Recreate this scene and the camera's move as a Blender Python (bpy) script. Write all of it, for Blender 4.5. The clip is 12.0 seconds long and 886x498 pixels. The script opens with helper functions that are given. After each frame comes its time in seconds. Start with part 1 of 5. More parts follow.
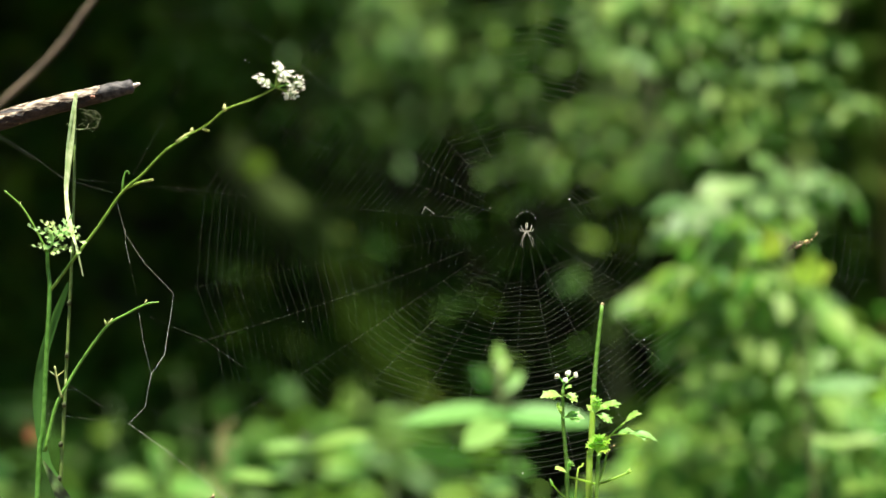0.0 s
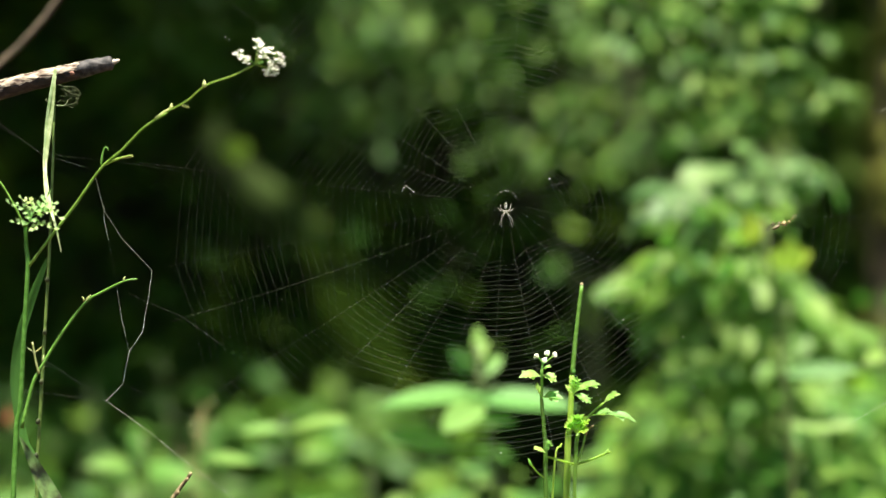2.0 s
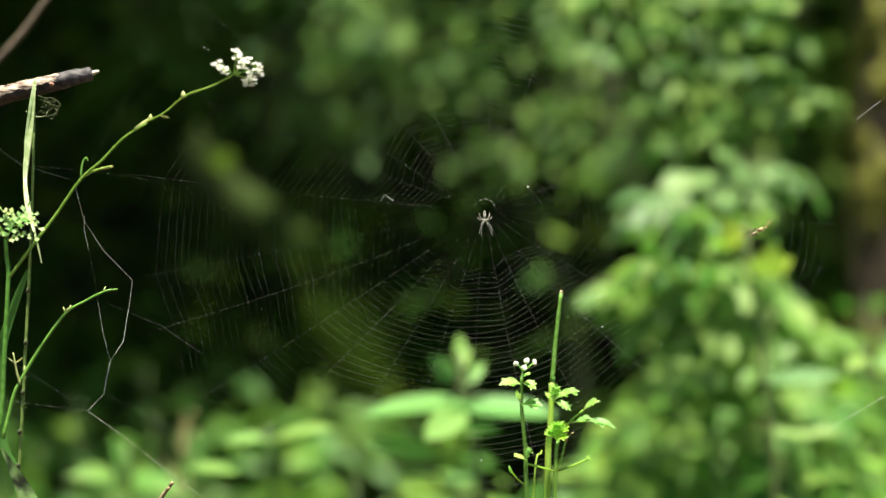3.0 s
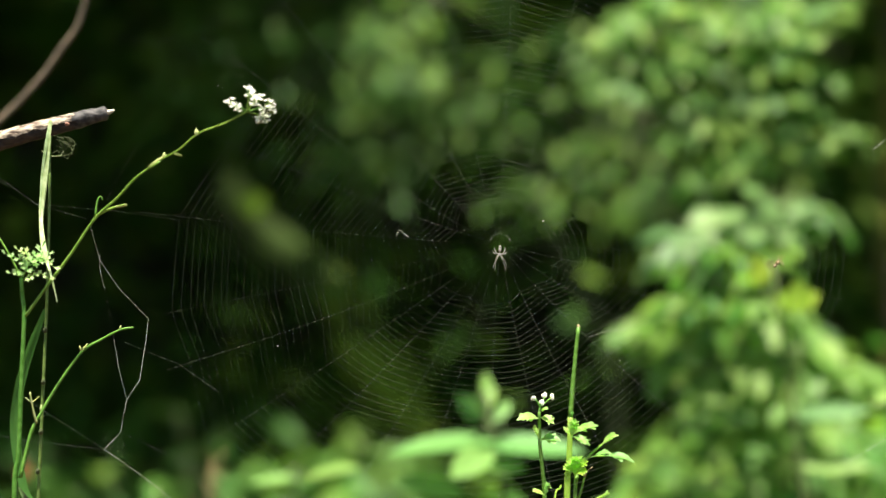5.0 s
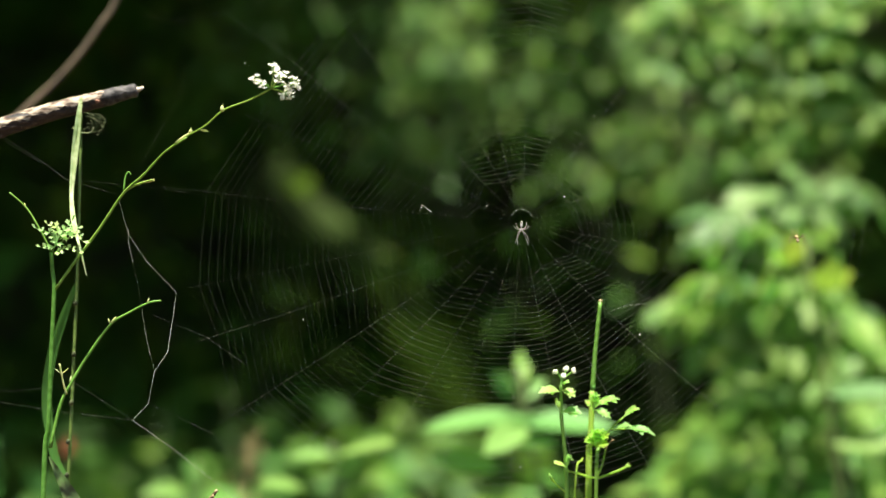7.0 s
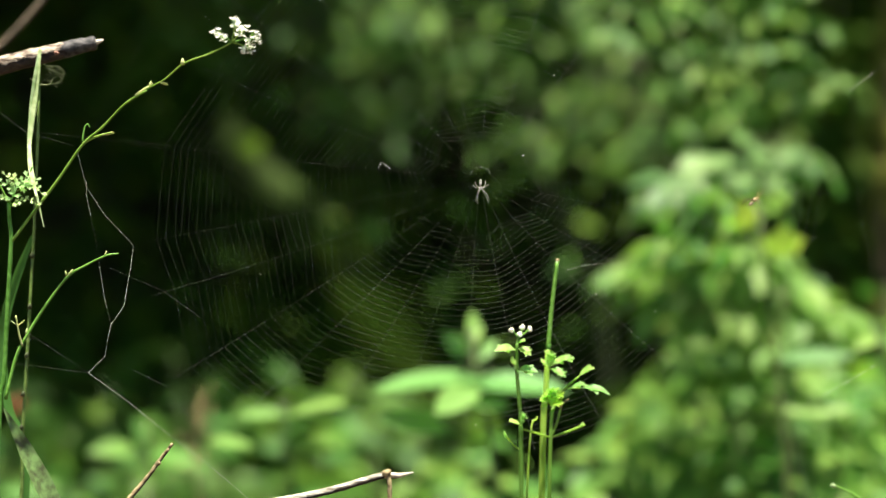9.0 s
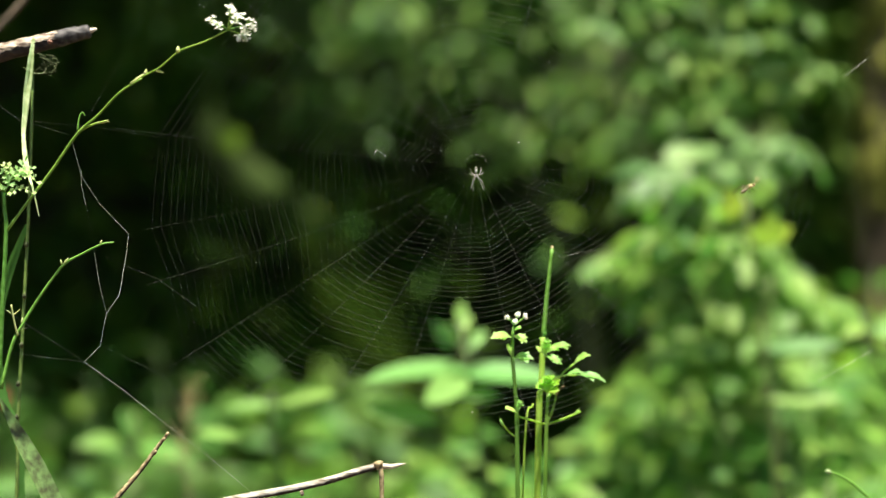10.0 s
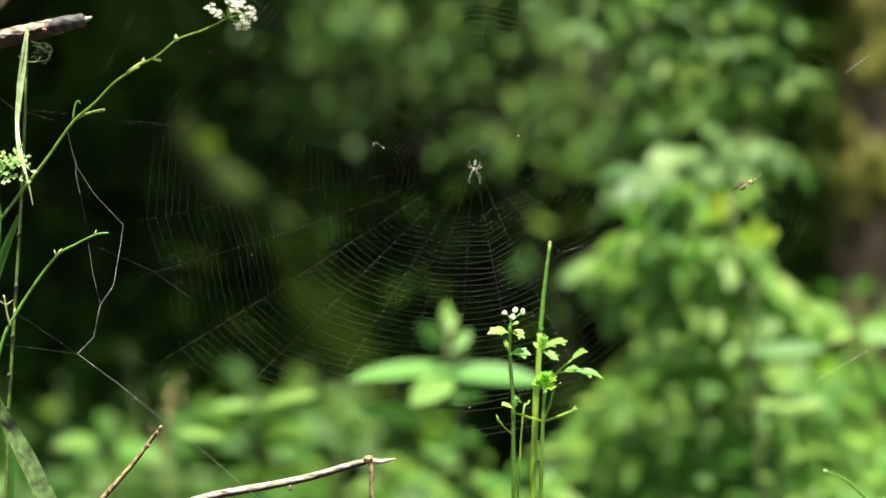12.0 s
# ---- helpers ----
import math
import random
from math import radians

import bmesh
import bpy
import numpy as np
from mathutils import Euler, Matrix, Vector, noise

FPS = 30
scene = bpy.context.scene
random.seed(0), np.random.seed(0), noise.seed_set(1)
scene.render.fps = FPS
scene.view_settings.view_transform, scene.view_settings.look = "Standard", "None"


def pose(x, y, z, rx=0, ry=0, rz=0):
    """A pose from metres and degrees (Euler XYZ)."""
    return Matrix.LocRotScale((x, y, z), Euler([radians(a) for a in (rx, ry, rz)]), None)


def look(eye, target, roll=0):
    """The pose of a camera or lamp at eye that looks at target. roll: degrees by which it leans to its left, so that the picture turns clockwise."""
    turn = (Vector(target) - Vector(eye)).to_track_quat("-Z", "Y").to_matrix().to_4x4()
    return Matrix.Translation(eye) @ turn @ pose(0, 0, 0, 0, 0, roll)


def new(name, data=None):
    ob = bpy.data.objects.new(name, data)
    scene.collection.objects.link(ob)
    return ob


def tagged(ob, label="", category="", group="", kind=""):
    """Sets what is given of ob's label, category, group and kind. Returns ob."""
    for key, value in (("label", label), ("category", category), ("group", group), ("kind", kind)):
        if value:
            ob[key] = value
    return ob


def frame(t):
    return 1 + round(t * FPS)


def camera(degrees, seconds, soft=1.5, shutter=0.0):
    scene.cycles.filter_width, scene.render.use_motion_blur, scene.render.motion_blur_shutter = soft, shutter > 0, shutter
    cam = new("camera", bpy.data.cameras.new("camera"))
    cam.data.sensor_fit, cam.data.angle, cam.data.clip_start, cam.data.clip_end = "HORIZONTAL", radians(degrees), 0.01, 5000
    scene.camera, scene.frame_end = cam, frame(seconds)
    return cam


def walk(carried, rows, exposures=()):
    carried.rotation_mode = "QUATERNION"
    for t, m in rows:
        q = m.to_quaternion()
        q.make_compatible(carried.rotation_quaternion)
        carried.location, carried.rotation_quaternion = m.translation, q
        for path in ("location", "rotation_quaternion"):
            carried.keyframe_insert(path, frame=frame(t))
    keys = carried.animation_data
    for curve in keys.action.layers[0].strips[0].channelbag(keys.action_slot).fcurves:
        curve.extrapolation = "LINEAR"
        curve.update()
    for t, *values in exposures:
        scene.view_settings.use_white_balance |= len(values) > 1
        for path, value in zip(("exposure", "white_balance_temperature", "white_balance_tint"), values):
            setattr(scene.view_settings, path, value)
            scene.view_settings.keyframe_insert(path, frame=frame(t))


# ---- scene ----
# A forest-edge orb web between wild parsley stems, filmed with a long lens wide open.
cam = camera(20, 12.0, soft=1.4)
cam.data.dof.use_dof = True
cam.data.dof.focus_distance = 1.308
cam.data.dof.aperture_fstop = 4.3
cam.data.dof.aperture_blades = 0
PATH = [
    (0, look((-0.0000, -1.3000, 0.6000), (0.0000, 0.0000, 0.6000), 0.000)),
    (0.5, look((-0.0024, -1.2924, 0.5970), (-0.0025, 0.0076, 0.5960), 0.115)),
    (1, look((-0.0029, -1.2909, 0.5941), (0.0010, 0.0091, 0.5928), 0.321)),
    (1.5, look((-0.0009, -1.2939, 0.5931), (0.0062, 0.0061, 0.5893), 0.389)),
    (2, look((0.0003, -1.2972, 0.5932), (0.0106, 0.0027, 0.5890), 0.356)),
    (2.5, look((0.0011, -1.3004, 0.5930), (0.0166, -0.0005, 0.5887), 0.154)),
    (3, look((0.0045, -1.3024, 0.5931), (0.0213, -0.0025, 0.5934), 0.022)),
    (3.2, look((0.0020, -1.3028, 0.5930), (0.0219, -0.0029, 0.5958), -0.058)),
    (4.8, look((0.0179, -1.3008, 0.5887), (0.0190, -0.0010, 0.6096), -0.547)),
    (5, look((0.0197, -1.3008, 0.5878), (0.0135, -0.0011, 0.6116), -0.566)),
    (5.5, look((0.0284, -1.3004, 0.5855), (0.0117, -0.0008, 0.6118), -0.650)),
    (6, look((0.0347, -1.3045, 0.5851), (0.0083, -0.0049, 0.6051), -0.679)),
    (6.5, look((0.0378, -1.3117, 0.5850), (0.0052, -0.0123, 0.6078), -0.550)),
    (7, look((0.0398, -1.3206, 0.5826), (0.0022, -0.0212, 0.5984), -0.440)),
    (7.2, look((0.0416, -1.3235, 0.5828), (0.0040, -0.0241, 0.5952), -0.463)),
    (8.8, look((0.0329, -1.3217, 0.5770), (0.0223, -0.0218, 0.5760), 0.337)),
    (9, look((0.0321, -1.3219, 0.5766), (0.0237, -0.0220, 0.5761), 0.328)),
    (9.5, look((0.0266, -1.3211, 0.5743), (0.0252, -0.0211, 0.5718), 0.235)),
    (10, look((0.0202, -1.3213, 0.5718), (0.0257, -0.0213, 0.5695), 0.085)),
    (10.5, look((0.0179, -1.3189, 0.5685), (0.0266, -0.0189, 0.5673), 0.067)),
    (11, look((0.0124, -1.3156, 0.5648), (0.0240, -0.0156, 0.5643), 0.121)),
    (11.5, look((0.0048, -1.3127, 0.5630), (0.0208, -0.0128, 0.5633), 0.405)),
    (12, look((0.0006, -1.3077, 0.5616), (0.0266, -0.0080, 0.5661), 0.567)),
]
walk(cam, PATH, exposures=[(0.0, 1.8), (12.0, 1.8)])

# ---- light: bright sky and a high sun through a gap in the trees ----
SUN_EL, SUN_AZ = 79.0, 185.0
world = bpy.data.worlds.new("forest_sky")
scene.world = world
world.use_nodes = True
wn = world.node_tree
sky = wn.nodes.new("ShaderNodeTexSky")
sky.sky_type = "NISHITA"
sky.sun_disc = False
sky.sun_elevation = radians(SUN_EL)
sky.sun_rotation = radians(SUN_AZ)
background = wn.nodes["Background"]
wn.links.new(sky.outputs[0], background.inputs[0])
background.inputs[1].default_value = 0.063
sun = new("sun", bpy.data.lights.new("sun", "SUN"))
sun.data.energy = 5.0
sun.data.angle = radians(2)
sun.data.color = (1.0, 0.92, 0.79)
way = Vector((math.sin(radians(SUN_AZ)) * math.cos(radians(SUN_EL)), math.cos(radians(SUN_AZ)) * math.cos(radians(SUN_EL)), math.sin(radians(SUN_EL))))
sun.matrix_world = look(way * 20, (0, 0, 0))


# ---- materials ----
def nodes_of(name):
    m = bpy.data.materials.new(name)
    m.use_nodes = True
    return m, m.node_tree, m.node_tree.nodes["Principled BSDF"]


def mottled(nt, low, high, scale, detail=4.0, spread=(0.35, 0.65), coord="Object", stretch=(1, 1, 1)):
    """A noise between two colours at a given scale (in 1/m)."""
    tc = nt.nodes.new("ShaderNodeTexCoord")
    nz = nt.nodes.new("ShaderNodeTexNoise")
    nz.inputs["Scale"].default_value = scale
    nz.inputs["Detail"].default_value = detail
    ramp = nt.nodes.new("ShaderNodeValToRGB")
    ramp.color_ramp.elements[0].position, ramp.color_ramp.elements[1].position = spread
    ramp.color_ramp.elements[0].color = (*low, 1)
    ramp.color_ramp.elements[1].color = (*high, 1)
    grain = nt.nodes.new("ShaderNodeMapping")
    grain.inputs["Scale"].default_value = stretch
    nt.links.new(tc.outputs[coord], grain.inputs["Vector"])
    nt.links.new(grain.outputs[0], nz.inputs["Vector"])
    nt.links.new(nz.outputs["Fac"], ramp.inputs["Fac"])
    return ramp.outputs["Color"], nz.outputs["Fac"]


def varied(nt, colour, amount=0.35, hue=0.03, island=False):
    """Varies a colour from piece to piece."""
    if island:
        source = nt.nodes.new("ShaderNodeNewGeometry").outputs["Random Per Island"]
    else:
        source = nt.nodes.new("ShaderNodeObjectInfo").outputs["Random"]
    value = nt.nodes.new("ShaderNodeMapRange")
    value.inputs["To Min"].default_value, value.inputs["To Max"].default_value = 1 - amount, 1 + amount
    shift = nt.nodes.new("ShaderNodeMapRange")
    shift.inputs["To Min"].default_value, shift.inputs["To Max"].default_value = 0.5 + hue, 0.5 - hue
    hsv = nt.nodes.new("ShaderNodeHueSaturation")
    nt.links.new(source, value.inputs["Value"])
    nt.links.new(source, shift.inputs["Value"])
    nt.links.new(value.outputs[0], hsv.inputs["Value"])
    nt.links.new(shift.outputs[0], hsv.inputs["Hue"])
    nt.links.new(colour, hsv.inputs["Color"])
    return hsv.outputs["Color"]


def bumped(nt, bsdf, height, strength, distance):
    b = nt.nodes.new("ShaderNodeBump")
    b.inputs["Strength"].default_value, b.inputs["Distance"].default_value = strength, distance
    nt.links.new(height, b.inputs["Height"])
    nt.links.new(b.outputs[0], bsdf.inputs["Normal"])


def leafy(name, low, high, scale=60, rough=0.42, through_light=0.45, island=False, amount=0.35, gloss=0.35):
    m, nt, bsdf = nodes_of(name)
    colour, fac = mottled(nt, low, high, scale)
    colour = varied(nt, colour, amount, 0.025, island)
    bsdf.inputs["Roughness"].default_value = rough
    bsdf.inputs["Specular IOR Level"].default_value = gloss
    nt.links.new(colour, bsdf.inputs["Base Color"])
    bumped(nt, bsdf, fac, 0.3, 0.001)
    thin = nt.nodes.new("ShaderNodeBsdfTranslucent")
    warm = nt.nodes.new("ShaderNodeHueSaturation")
    warm.inputs["Hue"].default_value, warm.inputs["Value"].default_value = 0.50, 1.55
    nt.links.new(colour, warm.inputs["Color"])
    nt.links.new(warm.outputs[0], thin.inputs["Color"])
    mix = nt.nodes.new("ShaderNodeMixShader")
    mix.inputs[0].default_value = through_light
    nt.links.new(bsdf.outputs[0], mix.inputs[1])
    nt.links.new(thin.outputs[0], mix.inputs[2])
    nt.links.new(mix.outputs[0], nt.nodes["Material Output"].inputs["Surface"])
    return m


def solid(name, low, high, scale, rough=0.8, bump=0.5, distance=0.001, spread=(0.35, 0.65), stretch=(1, 1, 1)):
    m, nt, bsdf = nodes_of(name)
    colour, fac = mottled(nt, low, high, scale, 6.0, spread, stretch=stretch)
    nt.links.new(colour, bsdf.inputs["Base Color"])
    bsdf.inputs["Roughness"].default_value = rough
    bsdf.inputs["Specular IOR Level"].default_value = 0.15 if rough >= 0.9 else 0.5
    bumped(nt, bsdf, fac, bump, distance)
    return m


def silky(name, clear, tone, beads=0.0):
    """Half-transparent silk; beads: how much of it carries opaque specks."""
    m, nt, bsdf = nodes_of(name)
    bsdf.inputs["Base Color"].default_value = (*tone, 1)
    bsdf.inputs["Roughness"].default_value = 0.35
    clearing = nt.nodes.new("ShaderNodeBsdfTransparent")
    tc = nt.nodes.new("ShaderNodeTexCoord")
    nz = nt.nodes.new("ShaderNodeTexNoise")
    nz.inputs["Scale"].default_value = 20
    nz.inputs["Detail"].default_value = 1.0
    span = nt.nodes.new("ShaderNodeMapRange")
    span.inputs["From Min"].default_value, span.inputs["From Max"].default_value = 0.3, 0.7
    span.inputs["To Min"].default_value, span.inputs["To Max"].default_value = clear - (1 - clear) * 0.6, 1 - (1 - clear) * 0.4
    speck = nt.nodes.new("ShaderNodeTexNoise")
    speck.inputs["Scale"].default_value = 1300
    speck.inputs["Detail"].default_value = 0.0
    cover = nt.nodes.new("ShaderNodeMapRange")
    cover.inputs["From Min"].default_value, cover.inputs["From Max"].default_value = 0.60, 0.72
    cover.inputs["To Min"].default_value, cover.inputs["To Max"].default_value = 1.0, 1.0 - beads
    product = nt.nodes.new("ShaderNodeMath")
    product.operation = "MULTIPLY"
    mix = nt.nodes.new("ShaderNodeMixShader")
    nt.links.new(tc.outputs["Object"], nz.inputs["Vector"])
    nt.links.new(tc.outputs["Object"], speck.inputs["Vector"])
    nt.links.new(nz.outputs["Fac"], span.inputs["Value"])
    nt.links.new(speck.outputs["Fac"], cover.inputs["Value"])
    nt.links.new(span.outputs[0], product.inputs[0])
    nt.links.new(cover.outputs[0], product.inputs[1])
    nt.links.new(product.outputs[0], mix.inputs[0])
    nt.links.new(bsdf.outputs[0], mix.inputs[1])
    nt.links.new(clearing.outputs[0], mix.inputs[2])
    nt.links.new(mix.outputs[0], nt.nodes["Material Output"].inputs["Surface"])
    return m


STEM = leafy("stem_green", (0.125, 0.265, 0.03), (0.215, 0.40, 0.065), 300, 0.4, 0.2, amount=0.1)
STEM_PALE = leafy("parsley_stalk", (0.21, 0.39, 0.045), (0.33, 0.53, 0.09), 40, 0.45, 0.45, gloss=0.45)
STEM_DARK = leafy("stem_dull_green", (0.05, 0.09, 0.025), (0.13, 0.19, 0.06), 250, 0.5, 0.15, amount=0.1)
SPECKLED = leafy("speckled_stem", (0.075, 0.15, 0.03), (0.16, 0.28, 0.06), 250, 0.5, 0.15, amount=0.1)
SPOTTED = leafy("specked_leaf", (0.07, 0.085, 0.035), (0.17, 0.29, 0.09), 190, 0.45, 0.3, amount=0.1)
LIME = leafy("young_leaf", (0.26, 0.49, 0.10), (0.40, 0.65, 0.18), 200, 0.45, 0.6, amount=0.15)
FROND = leafy("pale_frond", (0.34, 0.54, 0.17), (0.48, 0.68, 0.29), 200, 0.45, 0.5, amount=0.12)
TIP = leafy("fresh_shoot", (0.34, 0.56, 0.06), (0.48, 0.70, 0.12), 200, 0.45, 0.6, amount=0.1)
# dark green for herbs that should look shaded
SHADE_GREEN = leafy("shaded_herb_leaf", (0.05, 0.14, 0.025), (0.09, 0.22, 0.04), 150, 0.45, 0.4, amount=0.15)
STRAW = leafy("dry_straw", (0.24, 0.35, 0.13), (0.42, 0.52, 0.27), 260, 0.6, 0.3, amount=0.1)
PETAL = leafy("white_petal", (0.70, 0.72, 0.60), (0.82, 0.82, 0.76), 400, 0.55, 0.45, amount=0.04)
BUD = leafy("cream_sheath", (0.38, 0.48, 0.16), (0.56, 0.60, 0.28), 400, 0.5, 0.3, amount=0.1)
# one leaf green in lit and shaded copies; light is put into colour
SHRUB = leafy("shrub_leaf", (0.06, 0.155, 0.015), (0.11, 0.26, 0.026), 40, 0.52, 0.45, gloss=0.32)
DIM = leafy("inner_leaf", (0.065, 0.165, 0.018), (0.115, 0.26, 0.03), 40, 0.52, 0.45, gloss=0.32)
# paled and blued to stand in for sky sheen on the leaves
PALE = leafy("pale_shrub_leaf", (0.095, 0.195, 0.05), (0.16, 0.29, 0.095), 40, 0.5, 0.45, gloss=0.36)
SUNLIT = leafy("sunlit_shrub_leaf", (0.12, 0.245, 0.045), (0.20, 0.355, 0.085), 40, 0.5, 0.5, gloss=0.35)
BROADLEAF = leafy("broad_herb_leaf", (0.12, 0.26, 0.055), (0.18, 0.36, 0.085), 30, 0.5, 0.4, amount=0.12, gloss=0.3)
HERB = leafy("herb_leaf", (0.095, 0.22, 0.035), (0.16, 0.33, 0.06), 40, 0.5, 0.45, amount=0.22, gloss=0.32)
YELLOW = leafy("yellowing_leaf", (0.20, 0.37, 0.035), (0.28, 0.46, 0.06), 50, 0.5, 0.4, amount=0.12)
CANOPY = leafy("tree_leaf", (0.035, 0.09, 0.008), (0.06, 0.14, 0.012), 12, 0.5, 0.25, island=True, gloss=0.2)
THICKET = leafy("thicket_leaf", (0.05, 0.12, 0.012), (0.092, 0.19, 0.023), 12, 0.6, 0.25, island=True, gloss=0.12)
RED = leafy("red_leaf", (0.24, 0.065, 0.03), (0.36, 0.11, 0.05), 80, 0.5, 0.35)
DEAD = solid("dead_twig_bark", (0.07, 0.045, 0.03), (0.50, 0.42, 0.31), 380, 0.85, 1.0, 0.003, (0.38, 0.62), (0.4, 1, 1))
# dark enough to stand in for shade on the undersides
SHADED_BARK = solid("shaded_bark", (0.010, 0.007, 0.005), (0.075, 0.05, 0.034), 380, 0.85, 1.0, 0.003, (0.35, 0.68), (0.4, 1, 1))
KNOT = solid("reddish_knot", (0.16, 0.07, 0.045), (0.36, 0.18, 0.12), 500, 0.8, 0.6, 0.001)
CHAR = solid("charred_wood", (0.006, 0.006, 0.006), (0.075, 0.07, 0.066), 320, 0.7, 0.8, 0.001)
RAWWOOD = solid("splintered_wood", (0.45, 0.38, 0.28), (0.65, 0.58, 0.46), 300, 0.7, 0.5, 0.001)
WEATHERED = solid("weathered_wood", (0.13, 0.11, 0.075), (0.52, 0.48, 0.39), 420, 0.85, 1.0, 0.002, (0.34, 0.62), (0.3, 1, 1))
BROWN = solid("brown_twig", (0.09, 0.06, 0.022), (0.50, 0.40, 0.20), 320, 0.75, 0.7, 0.001)
VINE = solid("vine_bark", (0.065, 0.05, 0.03), (0.15, 0.115, 0.07), 60, 0.8, 0.7, 0.002)
SHRUBWOOD = solid("shrub_bark", (0.035, 0.05, 0.014), (0.075, 0.095, 0.03), 60, 0.8, 0.5, 0.001)
MOSSY = solid("mossy_bark", (0.012, 0.016, 0.005), (0.035, 0.066, 0.010), 9, 0.9, 0.8, 0.01)
BARK = solid("tree_bark", (0.020, 0.017, 0.009), (0.064, 0.055, 0.026), 30, 0.9, 0.9, 0.012, (0.35, 0.65), (1, 1, 0.25))
MOSS = solid("moss", (0.08, 0.14, 0.012), (0.19, 0.28, 0.03), 120, 0.95, 0.9, 0.004)
OLIVE = solid("olive_moss", (0.06, 0.068, 0.012), (0.16, 0.17, 0.03), 60, 0.95, 0.9, 0.004)
LICHEN_BARK = solid("lichened_bark", (0.035, 0.028, 0.018), (0.115, 0.095, 0.062), 22, 0.9, 0.9, 0.012, (0.35, 0.65), (1, 1, 0.3))
LITTER = solid("leaf_litter", (0.02, 0.014, 0.008), (0.07, 0.045, 0.025), 9, 0.95, 1.0, 0.03)
SEEDHEAD = solid("dry_seedhead", (0.24, 0.20, 0.08), (0.42, 0.36, 0.16), 120, 0.8, 0.5, 0.001)
SILK = silky("silk_radius", 0.987, (0.74, 0.78, 0.68), 0.06)
# spiral clarity and tone vary by stretch to imitate glints and dull threads
GLINT = silky("silk_glint_spiral", 0.987, (0.80, 0.80, 0.75), 0.04)
SPIRAL = silky("silk_spiral", 0.989, (0.74, 0.78, 0.68), 0.03)
DULL = silky("silk_dull_spiral", 0.990, (0.74, 0.78, 0.68), 0.02)
ROPE = silky("silk_rope", 0.62, (0.78, 0.82, 0.70), 0.4)
DEBRIS = solid("white_debris", (0.6, 0.6, 0.55), (0.8, 0.8, 0.75), 500, 0.6, 0.3, 0.0002)
SPIDER = solid("spider_skin", (0.16, 0.17, 0.11), (0.62, 0.64, 0.52), 700, 0.4, 0.2, 0.0002)
SPIDER_LEG = solid("spider_leg", (0.26, 0.27, 0.19), (0.60, 0.60, 0.48), 600, 0.4, 0.2, 0.0001)
INSECT = solid("insect_shell", (0.16, 0.11, 0.04), (0.50, 0.38, 0.15), 450, 0.4, 0.3, 0.0002)
INSECT_DARK = solid("insect_dark", (0.06, 0.045, 0.02), (0.22, 0.16, 0.07), 600, 0.5, 0.3, 0.0002)
WING = silky("insect_wing", 0.72, (0.12, 0.10, 0.07))


# ---- mesh helpers ----
class Shape:
    """Vertices and faces of one mesh."""

    def __init__(self):
        self.v, self.f = [], []

    def tube(self, points, radii, sides=8, caps=True, rough=0.0):
        pts = [Vector(p) for p in points]
        if isinstance(radii, float):
            radii = [radii] * len(pts)
        n = len(pts)
        first = len(self.v)
        side = None
        for i, p in enumerate(pts):
            along = (pts[min(i + 1, n - 1)] - pts[max(i - 1, 0)]).normalized()
            if side is None:
                side = along.orthogonal().normalized()
            side = (side - along * side.dot(along)).normalized()
            up = along.cross(side)
            r = radii[i] if len(radii) == n else radii[0] + (radii[-1] - radii[0]) * i / (n - 1)
            for k in range(sides):
                a = 2 * math.pi * k / sides
                q = r * (1 + random.uniform(-rough, rough))
                self.v.append(p + side * math.cos(a) * q + up * math.sin(a) * q)
        for i in range(n - 1):
            for k in range(sides):
                a, b = first + i * sides + k, first + i * sides + (k + 1) % sides
                self.f.append((a, b, b + sides, a + sides))
        if caps:
            self.f.append(tuple(first + k for k in reversed(range(sides))))
            self.f.append(tuple(first + (n - 1) * sides + k for k in range(sides)))
        return self

    def ball(self, centre, size, axis=(0, 0, 1), rings=6, sides=8, wobble=0.0):
        q = Vector(axis).to_track_quat("Z", "Y")
        first = len(self.v)
        c = Vector(centre)
        for i in range(1, rings):
            for k in range(sides):
                a, b = math.pi * i / rings, 2 * math.pi * k / sides
                w = 1 + random.uniform(-wobble, wobble)
                self.v.append(c + q @ Vector((size[0] * math.sin(a) * math.cos(b) * w, size[1] * math.sin(a) * math.sin(b) * w, size[2] * math.cos(a) * w)))
        for i in range(rings - 2):
            for k in range(sides):
                a, b = first + i * sides + k, first + i * sides + (k + 1) % sides
                self.f.append((a, a + sides, b + sides, b))
        self.f.append(tuple(first + k for k in range(sides)))
        self.f.append(tuple(first + (rings - 2) * sides + k for k in reversed(range(sides))))
        return self

    def blade(self, points, widths, face, fold=0.25, columns=2):
        """A long leaf along points; face is the way that its upper side looks."""
        pts = [Vector(p) for p in points]
        n = len(pts)
        first = len(self.v)
        for i, p in enumerate(pts):
            along = (pts[min(i + 1, n - 1)] - pts[max(i - 1, 0)]).normalized()
            across = along.cross(Vector(face)).normalized()
            up = across.cross(along)
            w = widths[i] if len(widths) == n else widths[0] + (widths[-1] - widths[0]) * i / (n - 1)
            for k in range(columns + 1):
                u = 2 * k / columns - 1
                self.v.append(p + across * u * w / 2 + up * abs(u) * w * fold / 2)
        for i in range(n - 1):
            for k in range(columns):
                a = first + i * (columns + 1) + k
                self.f.append((a, a + 1, a + columns + 2, a + columns + 1))
        return self

    def mesh(self, name, material, base=(0, 0, 0), smooth=True):
        me = bpy.data.meshes.new(name)
        b = Vector(base)
        me.from_pydata([tuple(Vector(p) - b) for p in self.v], [], self.f)
        me.materials.append(material)
